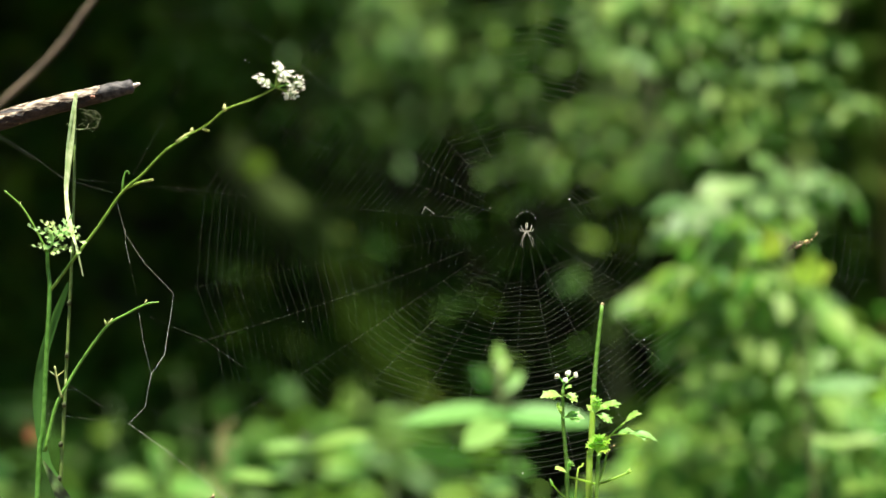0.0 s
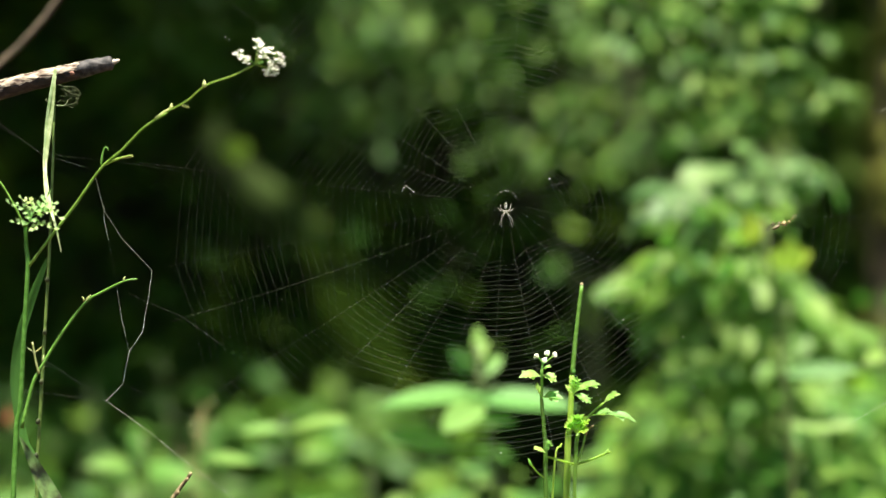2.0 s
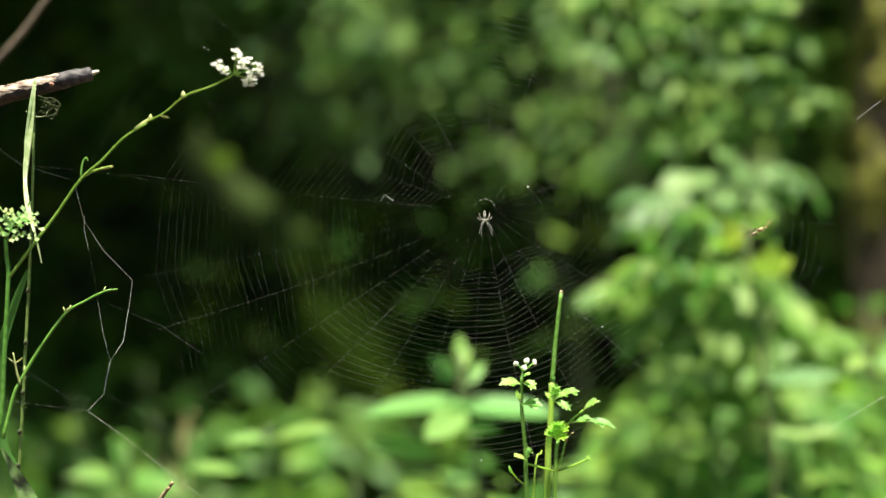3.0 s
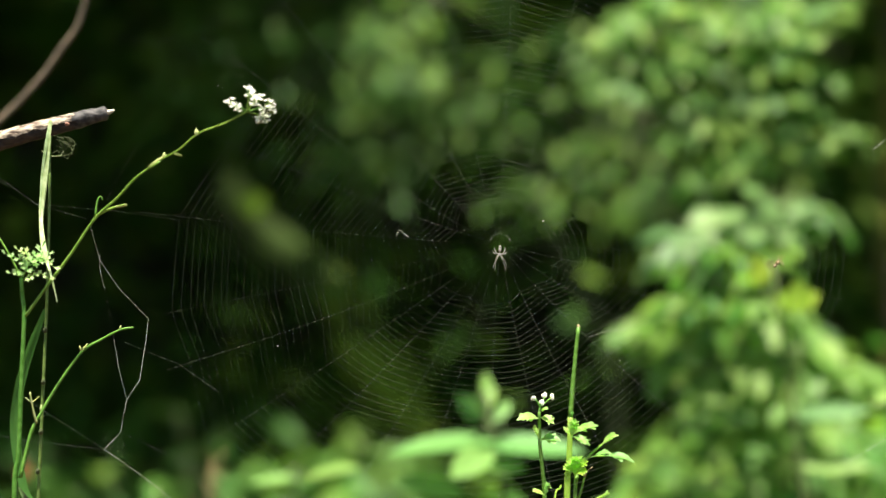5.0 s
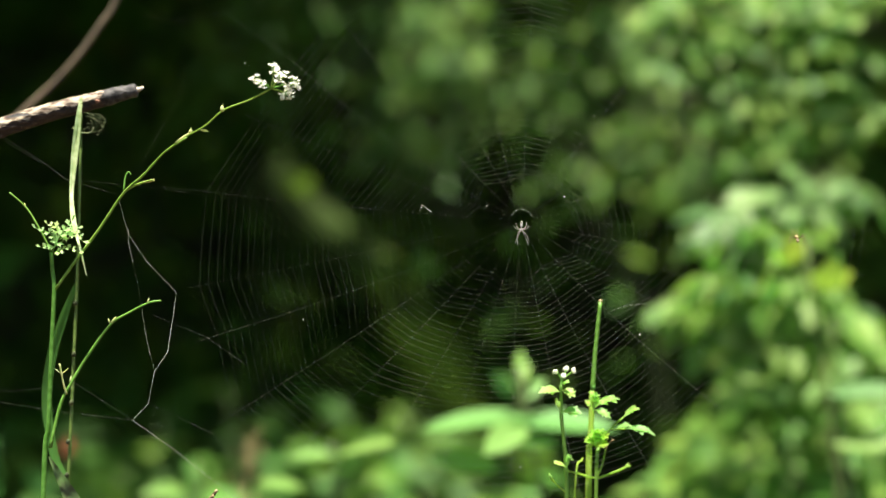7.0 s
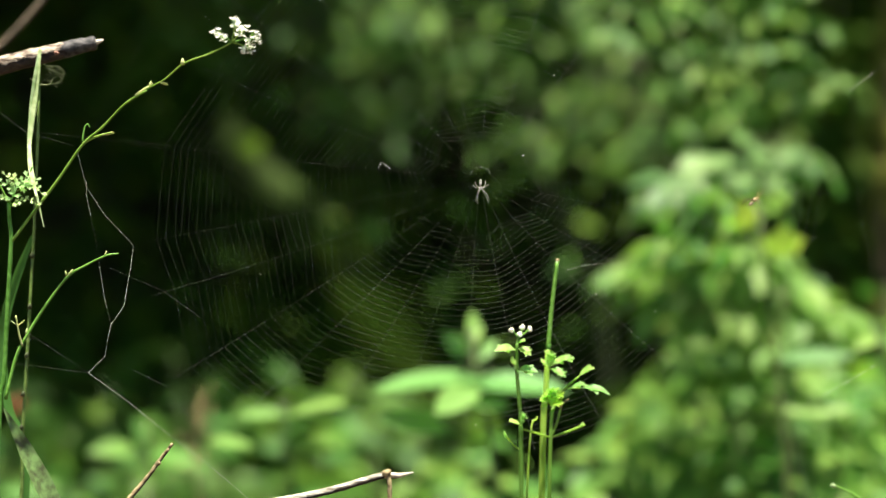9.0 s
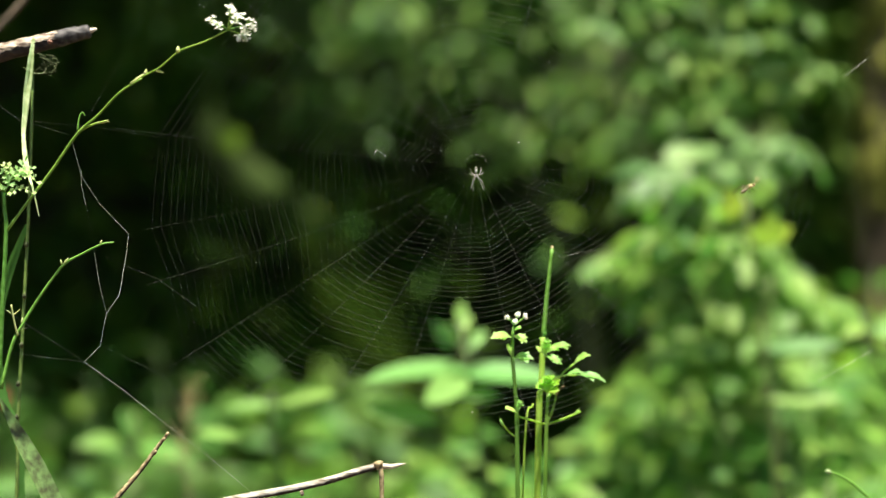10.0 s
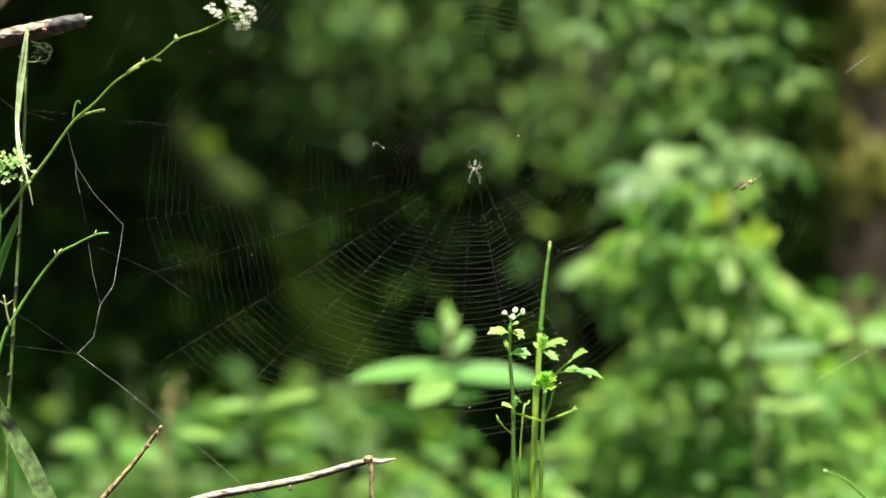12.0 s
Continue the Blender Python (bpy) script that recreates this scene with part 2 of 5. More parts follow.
        me.polygons.foreach_set("use_smooth", [smooth] * len(me.polygons))
        me.update()
        return me


BASES = {}


def thing(name, base, label, category, group="", kind=""):
    """A top-level Empty at a thing's base."""
    ob = new(name)
    ob.empty_display_size = 0.02
    ob.location = base
    BASES[ob] = Vector(base)
    return tagged(ob, label, category, group, kind)


def part(name, shape, material, parent, label=""):
    """One mesh under a thing or a part; the shape is given in world space."""
    ob = new(name, shape.mesh(name, material, BASES[parent]))
    ob.parent = parent
    BASES[ob] = BASES[parent]
    return tagged(ob, label)


def piece(name, mesh, parent, m):
    """A repeated part on shared mesh data, at the world pose m."""
    ob = new(name, mesh)
    ob.parent = parent
    ob.matrix_basis = Matrix.Translation(-BASES[parent]) @ m
    return ob


def smooth_line(points, steps=5):
    """A Catmull-Rom line through the points."""
    p = [Vector(q) for q in points]
    p = [p[0] * 2 - p[1]] + p + [p[-1] * 2 - p[-2]]
    out = []
    for i in range(1, len(p) - 2):
        for s in range(steps):
            t = s / steps
            out.append(0.5 * (2 * p[i] + (p[i + 1] - p[i - 1]) * t + (2 * p[i - 1] - 5 * p[i] + 4 * p[i + 1] - p[i + 2]) * t * t
                              + (3 * p[i] - p[i - 1] - 3 * p[i + 1] + p[i + 2]) * t ** 3))
    out.append(p[-2])
    return out


def leaf_mesh(name, material, length, width, droop=0.25, fold=0.18, rows=6, tip=0.9, waist=0.42, stalk=0.12, wavy=0.0):
    """A leaf from the origin along +y, upper side +z, on a short stalk."""
    s = Shape()
    pts, widths = [], []
    for i in range(rows + 1):
        t = i / rows
        pts.append((wavy * length * math.sin(t * 7), length * (stalk + (1 - stalk) * t), -droop * length * t * t))
        w = math.sin(math.pi * t ** (math.log(0.5) / math.log(waist))) ** tip if 0 < t < 1 else 0.03
        widths.append(width * max(w, 0.03))
    s.blade(pts, widths, (0, 0, 1), fold, 4)
    s.tube([(0, 0, 0), pts[0], pts[1]], [length * 0.012, length * 0.01, length * 0.006], 4, False)
    return s.mesh(name, material)


def facing(p, along, normal):
    """A pose at p whose y runs along and whose z leans to normal."""
    y = Vector(along).normalized()
    x = y.cross(Vector(normal)).normalized()
    z = x.cross(y)
    return Matrix.Translation(p) @ Matrix((x, y, z)).transposed().to_4x4()


def scattered(shape_mesh, name, material, spots):
    """One joined mesh of many copies of a small leaf; spots are 4x4 poses (with scale)."""
    base_v = np.array([v.co[:] for v in shape_mesh.vertices])
    base_f = [tuple(p.vertices) for p in shape_mesh.polygons]
    vs, fs = [], []
    for i, m in enumerate(spots):
        a = np.array(m)
        vs.append(base_v @ a[:3, :3].T + a[:3, 3])
        o = i * len(base_v)
        fs += [tuple(o + k for k in f) for f in base_f]
    me = bpy.data.meshes.new(name)
    me.from_pydata(np.concatenate(vs).tolist(), [], fs)
    me.materials.append(material)
    me.polygons.foreach_set("use_smooth", [True] * len(me.polygons))
    return me


# ---- ground: one sheet, rising to a bank behind the clearing ----
def ground_height(x, y):
    rise = max(0.0, y - 2.6)
    return 0.55 * rise ** 1.15 * (1 - math.exp(-rise)) * math.exp(-rise / 60) + 0.05 * noise.noise(Vector((x * 0.8, y * 0.8, 0))) + 0.02 * noise.noise(Vector((x * 4, y * 4, 3)))


def build_ground():
    s = Shape()
    steps = [math.copysign(abs(u) ** 2.6 * 150, u) for u in np.linspace(-1, 1, 141)]
    for y in steps:
        for x in steps:
            s.v.append(Vector((x, y, ground_height(x, y))))
    n = len(steps)
    for j in range(n - 1):
        for i in range(n - 1):
            a = j * n + i
            s.f.append((a, a + 1, a + n + 1, a + n))
    tagged(new("ground", s.mesh("ground", LITTER)), "dark forest floor of leaf litter and soil", "ground", kind="structure")


build_ground()


# ---- added trees: unseen crowns close the clearing and shade the depth of the wood ----
CANOPY_LEAF = leaf_mesh("canopy_leaf", CANOPY, 0.20, 0.11, rows=3, droop=0.2)


def tree(x, y, height, radius, girth, seed, leaves=1500, low=0.38, label=""):
    rng = random.Random(seed)
    z0 = ground_height(x, y) - 0.05
    ob = thing("shade_tree", (x, y, z0), label or "tall forest tree with dark bark, added for its dense shading crown", "tree", "trees round the clearing")
    trunk = Shape()
    line = smooth_line([(x, y, z0), (x + rng.uniform(-.1, .1), y + rng.uniform(-.1, .1), z0 + height * 0.35), (x + rng.uniform(-.25, .25), y + rng.uniform(-.25, .25), z0 + height * 0.9)], 8)
    trunk.tube(line, [girth * (1.35 if i == 0 else 1.0 - 0.85 * i / len(line)) for i in range(len(line))], 12, rough=0.06)
    part("trunk", trunk, BARK, ob)
    spots = []
    for k in range(16):
        p = line[rng.randrange(int(len(line) * low), len(line))]
        a = rng.uniform(0, 2 * math.pi)
        out = Vector((math.cos(a), math.sin(a), rng.uniform(0.0, 0.7))).normalized() * radius * rng.uniform(0.55, 1.0)
        limb = smooth_line([p, p + out * 0.5 + Vector((0, 0, 0.1)), p + out], 4)
        part("limb", Shape().tube(limb, [girth * 0.28, girth * 0.05], 6), BARK, ob)
        for _ in range(leaves // 16):
            c = limb[rng.randrange(2, len(limb))]
            q = c + Vector((rng.gauss(0, 0.26), rng.gauss(0, 0.26), rng.gauss(0, 0.2))) * radius * 0.75
            e = Euler((rng.uniform(-0.9, 0.9), rng.uniform(-0.9, 0.9), rng.uniform(0, 6.3)))
            spots.append(Matrix.LocRotScale(q - BASES[ob], e, Vector([rng.uniform(0.7, 1.4)] * 3)))
    crown = new("crown", scattered(CANOPY_LEAF, "crown", CANOPY, spots))
    crown.parent = ob
    tagged(crown, "dense crown of green leaves", kind="stuff")


for i, (tx, ty, th, tr, tg) in enumerate([
        (-1.5, 3.0, 5.0, 1.7, 0.09), (0.1, 3.5, 5.2, 1.8, 0.11), (2.0, 3.6, 5.0, 1.7, 0.10), (-3.0, 1.6, 5.5, 1.9, 0.12),
        (3.2, 1.4, 5.5, 1.8, 0.12), (-4.6, -2.0, 6.5, 2.0, 0.13), (3.4, -3.8, 6.5, 2.2, 0.13), (-0.9, 5.4, 7.0, 2.6, 0.15),
        (3.6, 6.0, 7.0, 2.6, 0.15), (-4.4, 5.6, 7.0, 2.6, 0.15), (0.8, -6.4, 7.0, 2.4, 0.15), (1.4, 4.9, 6.0, 2.2, 0.12), (-2.6, 4.6, 6.0, 2.2, 0.12)]):
    tree(tx, ty, th, tr, tg, 20 + i, 3000, 0.3)
# young trees added out of view so their crowns darken the background
for i, (tx, ty, th, tr, tg) in enumerate([(-0.95, 2.45, 4.0, 1.25, 0.06), (1.65, 2.8, 4.0, 1.0, 0.06), (-1.9, 2.0, 4.2, 1.2, 0.06)]):
    tree(tx, ty, th, tr, tg, 50 + i, 1000, 0.62, "unseen young tree added for the shade of its low leafy branches")


# ---- thicket on the bank, deep in shade ----
def understorey_bush(x, y, r, h, seed, leaf):
    rng = random.Random(seed)
    z = ground_height(x, y)
    ob = thing("understorey_bush", (x, y, z - 0.02), "dark shaded bush on the wooded bank", "bush", "bushes on the bank")
    for k in range(5):
        top = Vector((x + rng.gauss(0, r * 0.5), y + rng.gauss(0, r * 0.4), z + h * rng.uniform(0.6, 1.0)))
        part("stem", Shape().tube(smooth_line([(x, y, z - 0.02), (x + rng.uniform(-.05, .05), y, z + 0.25 * h), top], 4), [0.008, 0.002], 5), SHRUBWOOD, ob)
    spots = []
    for _ in range(1100):
        q = Vector((rng.gauss(0, r * 0.55), rng.gauss(0, r * 0.45), h * rng.random() ** 0.8))
        e = Euler((rng.uniform(-1, 1), rng.uniform(-1, 1), rng.uniform(0, 6.3)))
        spots.append(Matrix.LocRotScale(q, e, Vector([rng.uniform(0.6, 1.4)] * 3)))
    leaves = new("foliage", scattered(leaf, "foliage", THICKET, spots))
    leaves.parent = ob
    tagged(leaves, kind="stuff")


def bank():
    rng = random.Random(5)
    leaf = leaf_mesh("thicket_leaf", THICKET, 0.06, 0.032, rows=3)
    for k, (x, y) in enumerate([(-1.5, 2.8), (-0.9, 3.1), (-0.4, 2.9), (0.15, 3.1), (0.6, 2.9), (1.1, 3.1), (1.6, 2.9), (-1.2, 3.7), (-0.6, 3.8), (0.0, 3.8), (0.5, 3.7), (1.0, 3.9), (-0.2, 4.4), (0.7, 4.5)]):
        understorey_bush(x, y, 0.5, rng.uniform(0.7, 1.3), 60 + k, leaf)
    understorey_bush(0.62, 2.4, 0.28, 0.95, 99, leaf)
    understorey_bush(-0.22, 2.8, 0.26, 0.5, 98, leaf)


bank()


# ---- trunks seen between the leaves ----
def trunk(name, points, r0, r1, material, label, patches, seed, branches=(), moss=MOSS, cushion=1.0, reach=3.6):
    """A trunk with cushions of moss on its bark, and a few bare branches."""
    rng = random.Random(seed)
    ob = thing(name, points[0], label, "tree", "trunks in the wood")
    line = smooth_line(points, 10)
    n = len(line)
    part("trunk", Shape().tube(line, [r0, r1], 18, rough=0.07), material, ob)
    for k in range(patches):
        i = rng.randrange(int(n * 0.12), int(n * 0.72))
        r = r0 + (r1 - r0) * i / n
        along = (line[i + 1] - line[i - 1]).normalized()
        a = -0.6 + (reach + 0.6) * rng.random()
        out = Vector((-math.cos(a), -math.sin(a), 0.2)).normalized()
        p = line[i] + out * r * (1.05 - 0.3 * cushion)
        part("moss_cushion", Shape().ball(p, Vector((r * rng.uniform(0.4, 0.7), r * 0.45, r * rng.uniform(0.8, 1.8))) * cushion, along, 6, 9, 0.18), moss, ob, "green moss")
    for pts, r in branches:
        part("branch", Shape().tube(smooth_line(pts, 6), [r, r * 0.4], 8, rough=0.05), material, ob)
    return ob


# ends early: its upper part, lost in shade, is left out
trunk("leaning_trunk", [(0.0944, 2.372, -0.1553), (0.0132, 2.372, 0.2210), (-0.0115, 2.372, 0.3119), (-0.0487, 2.372, 0.3861), (-0.0777, 2.372, 0.4480), (-0.1190, 2.372, 0.5183), (-0.1602, 2.372, 0.5802), (-0.2180, 2.372, 0.6339), (-0.2842, 2.372, 0.6874), (-0.3295, 2.372, 0.7478)], 0.046, 0.036, MOSSY,
      "leaning trunk cut off where shade hides it, with patches of green moss", 26, 1)
trunk("thin_tree", [(-0.2350, 3.363, -0.0387), (-0.2474, 3.363, 0.4333), (-0.2611, 3.363, 0.6640), (-0.2716, 3.363, 0.8528), (-0.2926, 3.363, 0.9996), (-0.3083, 3.363, 1.2722), (-0.3189, 3.363, 1.5869)], 0.017, 0.012, BARK,
      "thin brown sapling trunk in the shade", 6, 2)
trunk("upright_tree", [(0.6752, 2.0000, -0.1366), (0.6636, 2.0000, 0.3110), (0.6526, 2.0000, 0.6842), (0.6543, 2.0000, 0.9083), (0.6576, 2.0000, 1.3569), (0.6790, 2.1000, 2.4610)], 0.074, 0.062, LICHEN_BARK,
      "upright brown tree trunk with patches of moss", 46, 3, moss=OLIVE, cushion=0.5, reach=1.5)


# ---- shrubs ----
def shrub(name, base, limbs, sprays, mesh, wood, label, category, seed, per_metre=210, face=(0, -0.45, 0.8), spread=0.55, droop=0.35):
    """A shrub: limbs from its base, and leafy sprays given by start, end and leaf size."""
    rng = random.Random(seed)
    ob = thing(name, base, label, category)
    for points, r in limbs:
        part("branch", Shape().tube(smooth_line(points, 5), [r, r * 0.35], 6), wood, ob)
    for start, end, size in sprays:
        a, b = Vector(start), Vector(end)
        mid = (a + b) / 2 + Vector((0, 0, 0.12 * (b - a).length))
        line = smooth_line([a, mid, b], 6)
        part("twig", Shape().tube(line, [0.0016, 0.0007], 5), wood, ob)
        n = max(3, int((b - a).length * per_metre * 0.05 / size))
        for k in range(n):
            t = (k + 0.7) / n
            p = line[min(int(t * (len(line) - 1)), len(line) - 2)].lerp(line[min(int(t * (len(line) - 1)) + 1, len(line) - 1)], (t * (len(line) - 1)) % 1)
            ahead = (b - a).normalized()
            out = ahead.cross(Vector((0, 0, 1))) * (1 if k % 2 else -1)
            along = ahead * 0.5 + out * 0.7 + Vector((rng.gauss(0, .35), rng.gauss(0, .35), rng.gauss(-droop, .3)))
            n_way = Vector(face) + Vector((rng.gauss(0, spread), rng.gauss(0, spread), rng.gauss(0, spread * 0.6)))
            s = size * rng.uniform(0.7, 1.25)
            q = p + Vector((rng.gauss(0, .15), rng.gauss(0, .5), rng.gauss(0, .15))) * size
            piece("leaf", mesh, ob, facing(q, along, n_way) @ Matrix.Scale(s, 4))
    return ob


def clumps(ob, mesh, seed, spots, face=(0, -0.30, 0.93), wood=SHRUBWOOD, count=14):
    """Leafy shoots round the given centres, each on a twig from the nearest branch."""
    rng = random.Random(seed)
    wood_points = [c.matrix_world @ v.co for c in ob.children if c.name.startswith("branch") for v in c.data.vertices]
    wood_points = [p + BASES[ob] for p in wood_points]
    for centre, r, size in spots:
        c = Vector(centre)
        near = min(wood_points, key=lambda q: (q - c).length)
        wood_shape = Shape().tube([near, near.lerp(c, 0.5) + Vector((0, 0, 0.01)), c], [0.0012, 0.0006], 5)
        shoots = max(2, round(count / 5))
        poses = []
        for q in range(shoots):
            # a side shoot with leaves in two ranks, arching over at its tip
            ahead = Vector(((1 if (q + seed) % 2 else -1) * rng.uniform(0.6, 1.0), rng.gauss(-0.25, 0.45), rng.gauss(-0.1, 0.3))).normalized()
            reach = r * rng.uniform(2.0, 3.2)
            start = c + Vector((rng.uniform(-0.6, 0.6), rng.uniform(-0.8, 0.8), rng.uniform(-0.6, 0.6))) * r - ahead * reach * 0.4
            plane = Vector(face) + Vector((rng.gauss(0, 0.17), rng.gauss(0, 0.17), rng.gauss(0, 0.1)))
            out = ahead.cross(plane).normalized()
            line = [start + ahead * reach * t - Vector((0, 0, 0.35)) * reach * t * t for t in (0, 0.25, 0.5, 0.75, 1)]
            wood_shape.tube([c] + line, [0.0006, 0.0003], 4)
            leaves = count // shoots
            for k in range(leaves):
                t = (k + 0.5) / leaves
                p = line[0].lerp(line[-1], t) + Vector((0, 0, 0.35 * reach * (t - t * t)))
                side = (1 if k % 2 else -1) * (0.25 if k == leaves - 1 else 1)
                along = ahead * 0.65 + out * side * 0.8 + Vector((rng.gauss(0, 0.15), rng.gauss(0, 0.15), rng.gauss(-0.2 - 0.3 * t, 0.12)))
                poses.append(facing(p, along, plane + Vector((rng.gauss(0, 0.12), rng.gauss(0, 0.12), 0))) @ Matrix.Scale(size * rng.uniform(0.8, 1.15) * (1.1 - 0.35 * abs(t - 0.4)), 4))
        twig = part("twig", wood_shape, wood, ob)
        for m in poses:
            piece("leaf", mesh, twig, m)


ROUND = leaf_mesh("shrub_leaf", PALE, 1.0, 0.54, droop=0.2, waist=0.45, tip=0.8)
SUNNY = leaf_mesh("shrub_leaf", SUNLIT, 1.0, 0.52, droop=0.22, waist=0.45, tip=0.8)
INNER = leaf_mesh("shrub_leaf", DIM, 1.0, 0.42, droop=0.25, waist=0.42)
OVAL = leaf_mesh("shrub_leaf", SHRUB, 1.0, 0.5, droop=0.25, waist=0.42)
BAND = leaf_mesh("herb_leaf", BROADLEAF, 1.0, 0.34, droop=0.08, waist=0.45, tip=0.65)
LONG = leaf_mesh("herb_leaf", HERB, 1.0, 0.30, droop=0.2, waist=0.45)
SHADE = leaf_mesh("herb_leaf", SHADE_GREEN, 1.0, 0.40, droop=0.2, waist=0.42)
BROAD = leaf_mesh("herb_leaf", HERB, 1.0, 0.42, droop=0.12, waist=0.4)
YOUNG = leaf_mesh("yellow_leaf", YELLOW, 1.0, 0.7, droop=0.15, waist=0.45)

# the bright branches that hang in from above
branches = shrub("hanging_branches", (0.66, 1.45, ground_height(0.66, 1.45) - 0.02),
      [([(0.66, 1.45, -0.02), (0.70, 1.42, 0.5), (0.6175, 1.3000, 0.7994), (0.5707, 1.3000, 1.0041), (0.4336, 1.2500, 1.0422), (0.2901, 1.2000, 1.0729)], 0.007),
       ([(0.4336, 1.2500, 1.0422), (0.3464, 1.2000, 0.8367), (0.2543, 1.1800, 0.8125), (0.1874, 1.1800, 0.8069)], 0.0014),
       ([(0.4336, 1.2500, 1.0422), (0.3913, 1.2000, 0.8142), (0.3659, 1.1800, 0.7567), (0.3882, 1.1800, 0.7121)], 0.0014),
       ([(0.3464, 1.2000, 0.8367), (0.2990, 1.1800, 0.7790), (0.2620, 1.2000, 0.7411)], 0.0025)], [],
      ROUND, SHRUBWOOD, "leafy shrub with pale green rounded leaves hanging from above", "shrub", 3)
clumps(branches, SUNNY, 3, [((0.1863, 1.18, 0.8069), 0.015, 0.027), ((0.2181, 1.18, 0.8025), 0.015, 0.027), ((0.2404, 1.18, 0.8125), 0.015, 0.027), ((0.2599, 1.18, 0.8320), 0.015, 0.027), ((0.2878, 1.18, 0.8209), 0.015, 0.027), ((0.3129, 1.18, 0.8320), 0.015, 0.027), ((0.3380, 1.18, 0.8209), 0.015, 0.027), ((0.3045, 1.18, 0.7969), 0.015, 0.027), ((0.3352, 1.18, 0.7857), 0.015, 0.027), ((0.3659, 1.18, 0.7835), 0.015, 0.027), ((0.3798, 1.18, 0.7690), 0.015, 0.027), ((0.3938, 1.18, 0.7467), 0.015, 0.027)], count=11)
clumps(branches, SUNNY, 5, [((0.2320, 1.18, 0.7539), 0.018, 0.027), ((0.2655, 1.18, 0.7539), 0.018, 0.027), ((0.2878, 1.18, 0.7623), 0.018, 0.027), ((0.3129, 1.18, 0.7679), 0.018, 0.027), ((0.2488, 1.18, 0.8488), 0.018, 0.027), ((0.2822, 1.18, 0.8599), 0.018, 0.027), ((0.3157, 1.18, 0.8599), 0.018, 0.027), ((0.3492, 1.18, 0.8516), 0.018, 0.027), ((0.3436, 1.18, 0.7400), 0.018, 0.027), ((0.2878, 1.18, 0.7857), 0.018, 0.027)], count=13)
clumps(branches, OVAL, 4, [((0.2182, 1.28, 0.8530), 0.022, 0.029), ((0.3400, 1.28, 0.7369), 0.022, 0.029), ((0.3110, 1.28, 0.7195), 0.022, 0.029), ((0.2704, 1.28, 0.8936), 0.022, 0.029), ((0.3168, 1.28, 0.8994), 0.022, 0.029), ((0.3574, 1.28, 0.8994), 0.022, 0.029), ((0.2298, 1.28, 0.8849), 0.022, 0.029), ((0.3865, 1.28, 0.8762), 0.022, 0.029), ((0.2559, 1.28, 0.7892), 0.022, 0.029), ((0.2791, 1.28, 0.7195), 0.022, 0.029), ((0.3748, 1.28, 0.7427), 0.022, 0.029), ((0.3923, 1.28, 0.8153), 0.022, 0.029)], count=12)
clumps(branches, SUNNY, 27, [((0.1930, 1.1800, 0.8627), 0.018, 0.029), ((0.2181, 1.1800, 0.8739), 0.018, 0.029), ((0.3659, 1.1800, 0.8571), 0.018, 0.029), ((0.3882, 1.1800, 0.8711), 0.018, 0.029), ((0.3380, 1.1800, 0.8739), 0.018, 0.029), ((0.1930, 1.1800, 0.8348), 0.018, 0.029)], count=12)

# dimmer foliage further in
branches = shrub("inner_shrub", (0.28, 2.3, ground_height(0.28, 2.3) - 0.02),
      [([(0.28, 2.3, 0.0), (0.2344, 2.270, 0.4934), (0.1404, 2.249, 0.7125), (0.0912, 2.196, 0.9468), (0.0597, 2.196, 1.1511)], 0.012),
       ([(0.1404, 2.249, 0.7125), (0.2059, 2.143, 0.7866), (0.2637, 2.090, 0.8600)], 0.005),
       ([(0.0912, 2.196, 0.9468), (0.0128, 2.249, 0.8801), (-0.1149, 2.249, 0.9041), (-0.1788, 2.249, 0.9041)], 0.005),
       ([(0.0912, 2.196, 0.9468), (-0.0670, 2.249, 1.0318), (-0.2906, 2.249, 0.9839), (-0.3624, 2.249, 0.9201)], 0.006)],
      [],
      OVAL, SHRUBWOOD, "shaded shrub with oval green leaves among the trunks", "shrub", 4)
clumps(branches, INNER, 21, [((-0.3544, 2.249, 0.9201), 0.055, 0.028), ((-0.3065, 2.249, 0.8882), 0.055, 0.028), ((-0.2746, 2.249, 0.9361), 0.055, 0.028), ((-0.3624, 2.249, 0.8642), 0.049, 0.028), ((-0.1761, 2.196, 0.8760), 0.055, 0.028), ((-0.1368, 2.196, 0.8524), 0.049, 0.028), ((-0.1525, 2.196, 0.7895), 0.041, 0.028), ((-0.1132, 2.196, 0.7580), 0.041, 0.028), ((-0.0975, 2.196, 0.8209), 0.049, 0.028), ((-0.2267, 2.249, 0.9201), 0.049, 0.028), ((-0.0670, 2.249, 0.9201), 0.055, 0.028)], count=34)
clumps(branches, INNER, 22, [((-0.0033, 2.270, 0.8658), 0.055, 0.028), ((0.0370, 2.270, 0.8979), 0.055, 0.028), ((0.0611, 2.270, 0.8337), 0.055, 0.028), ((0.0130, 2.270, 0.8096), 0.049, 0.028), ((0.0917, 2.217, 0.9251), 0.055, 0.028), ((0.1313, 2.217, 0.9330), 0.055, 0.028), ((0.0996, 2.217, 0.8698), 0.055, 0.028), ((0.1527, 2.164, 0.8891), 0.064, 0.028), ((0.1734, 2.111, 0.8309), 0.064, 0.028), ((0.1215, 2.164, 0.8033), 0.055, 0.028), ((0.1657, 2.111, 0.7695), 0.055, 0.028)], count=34)
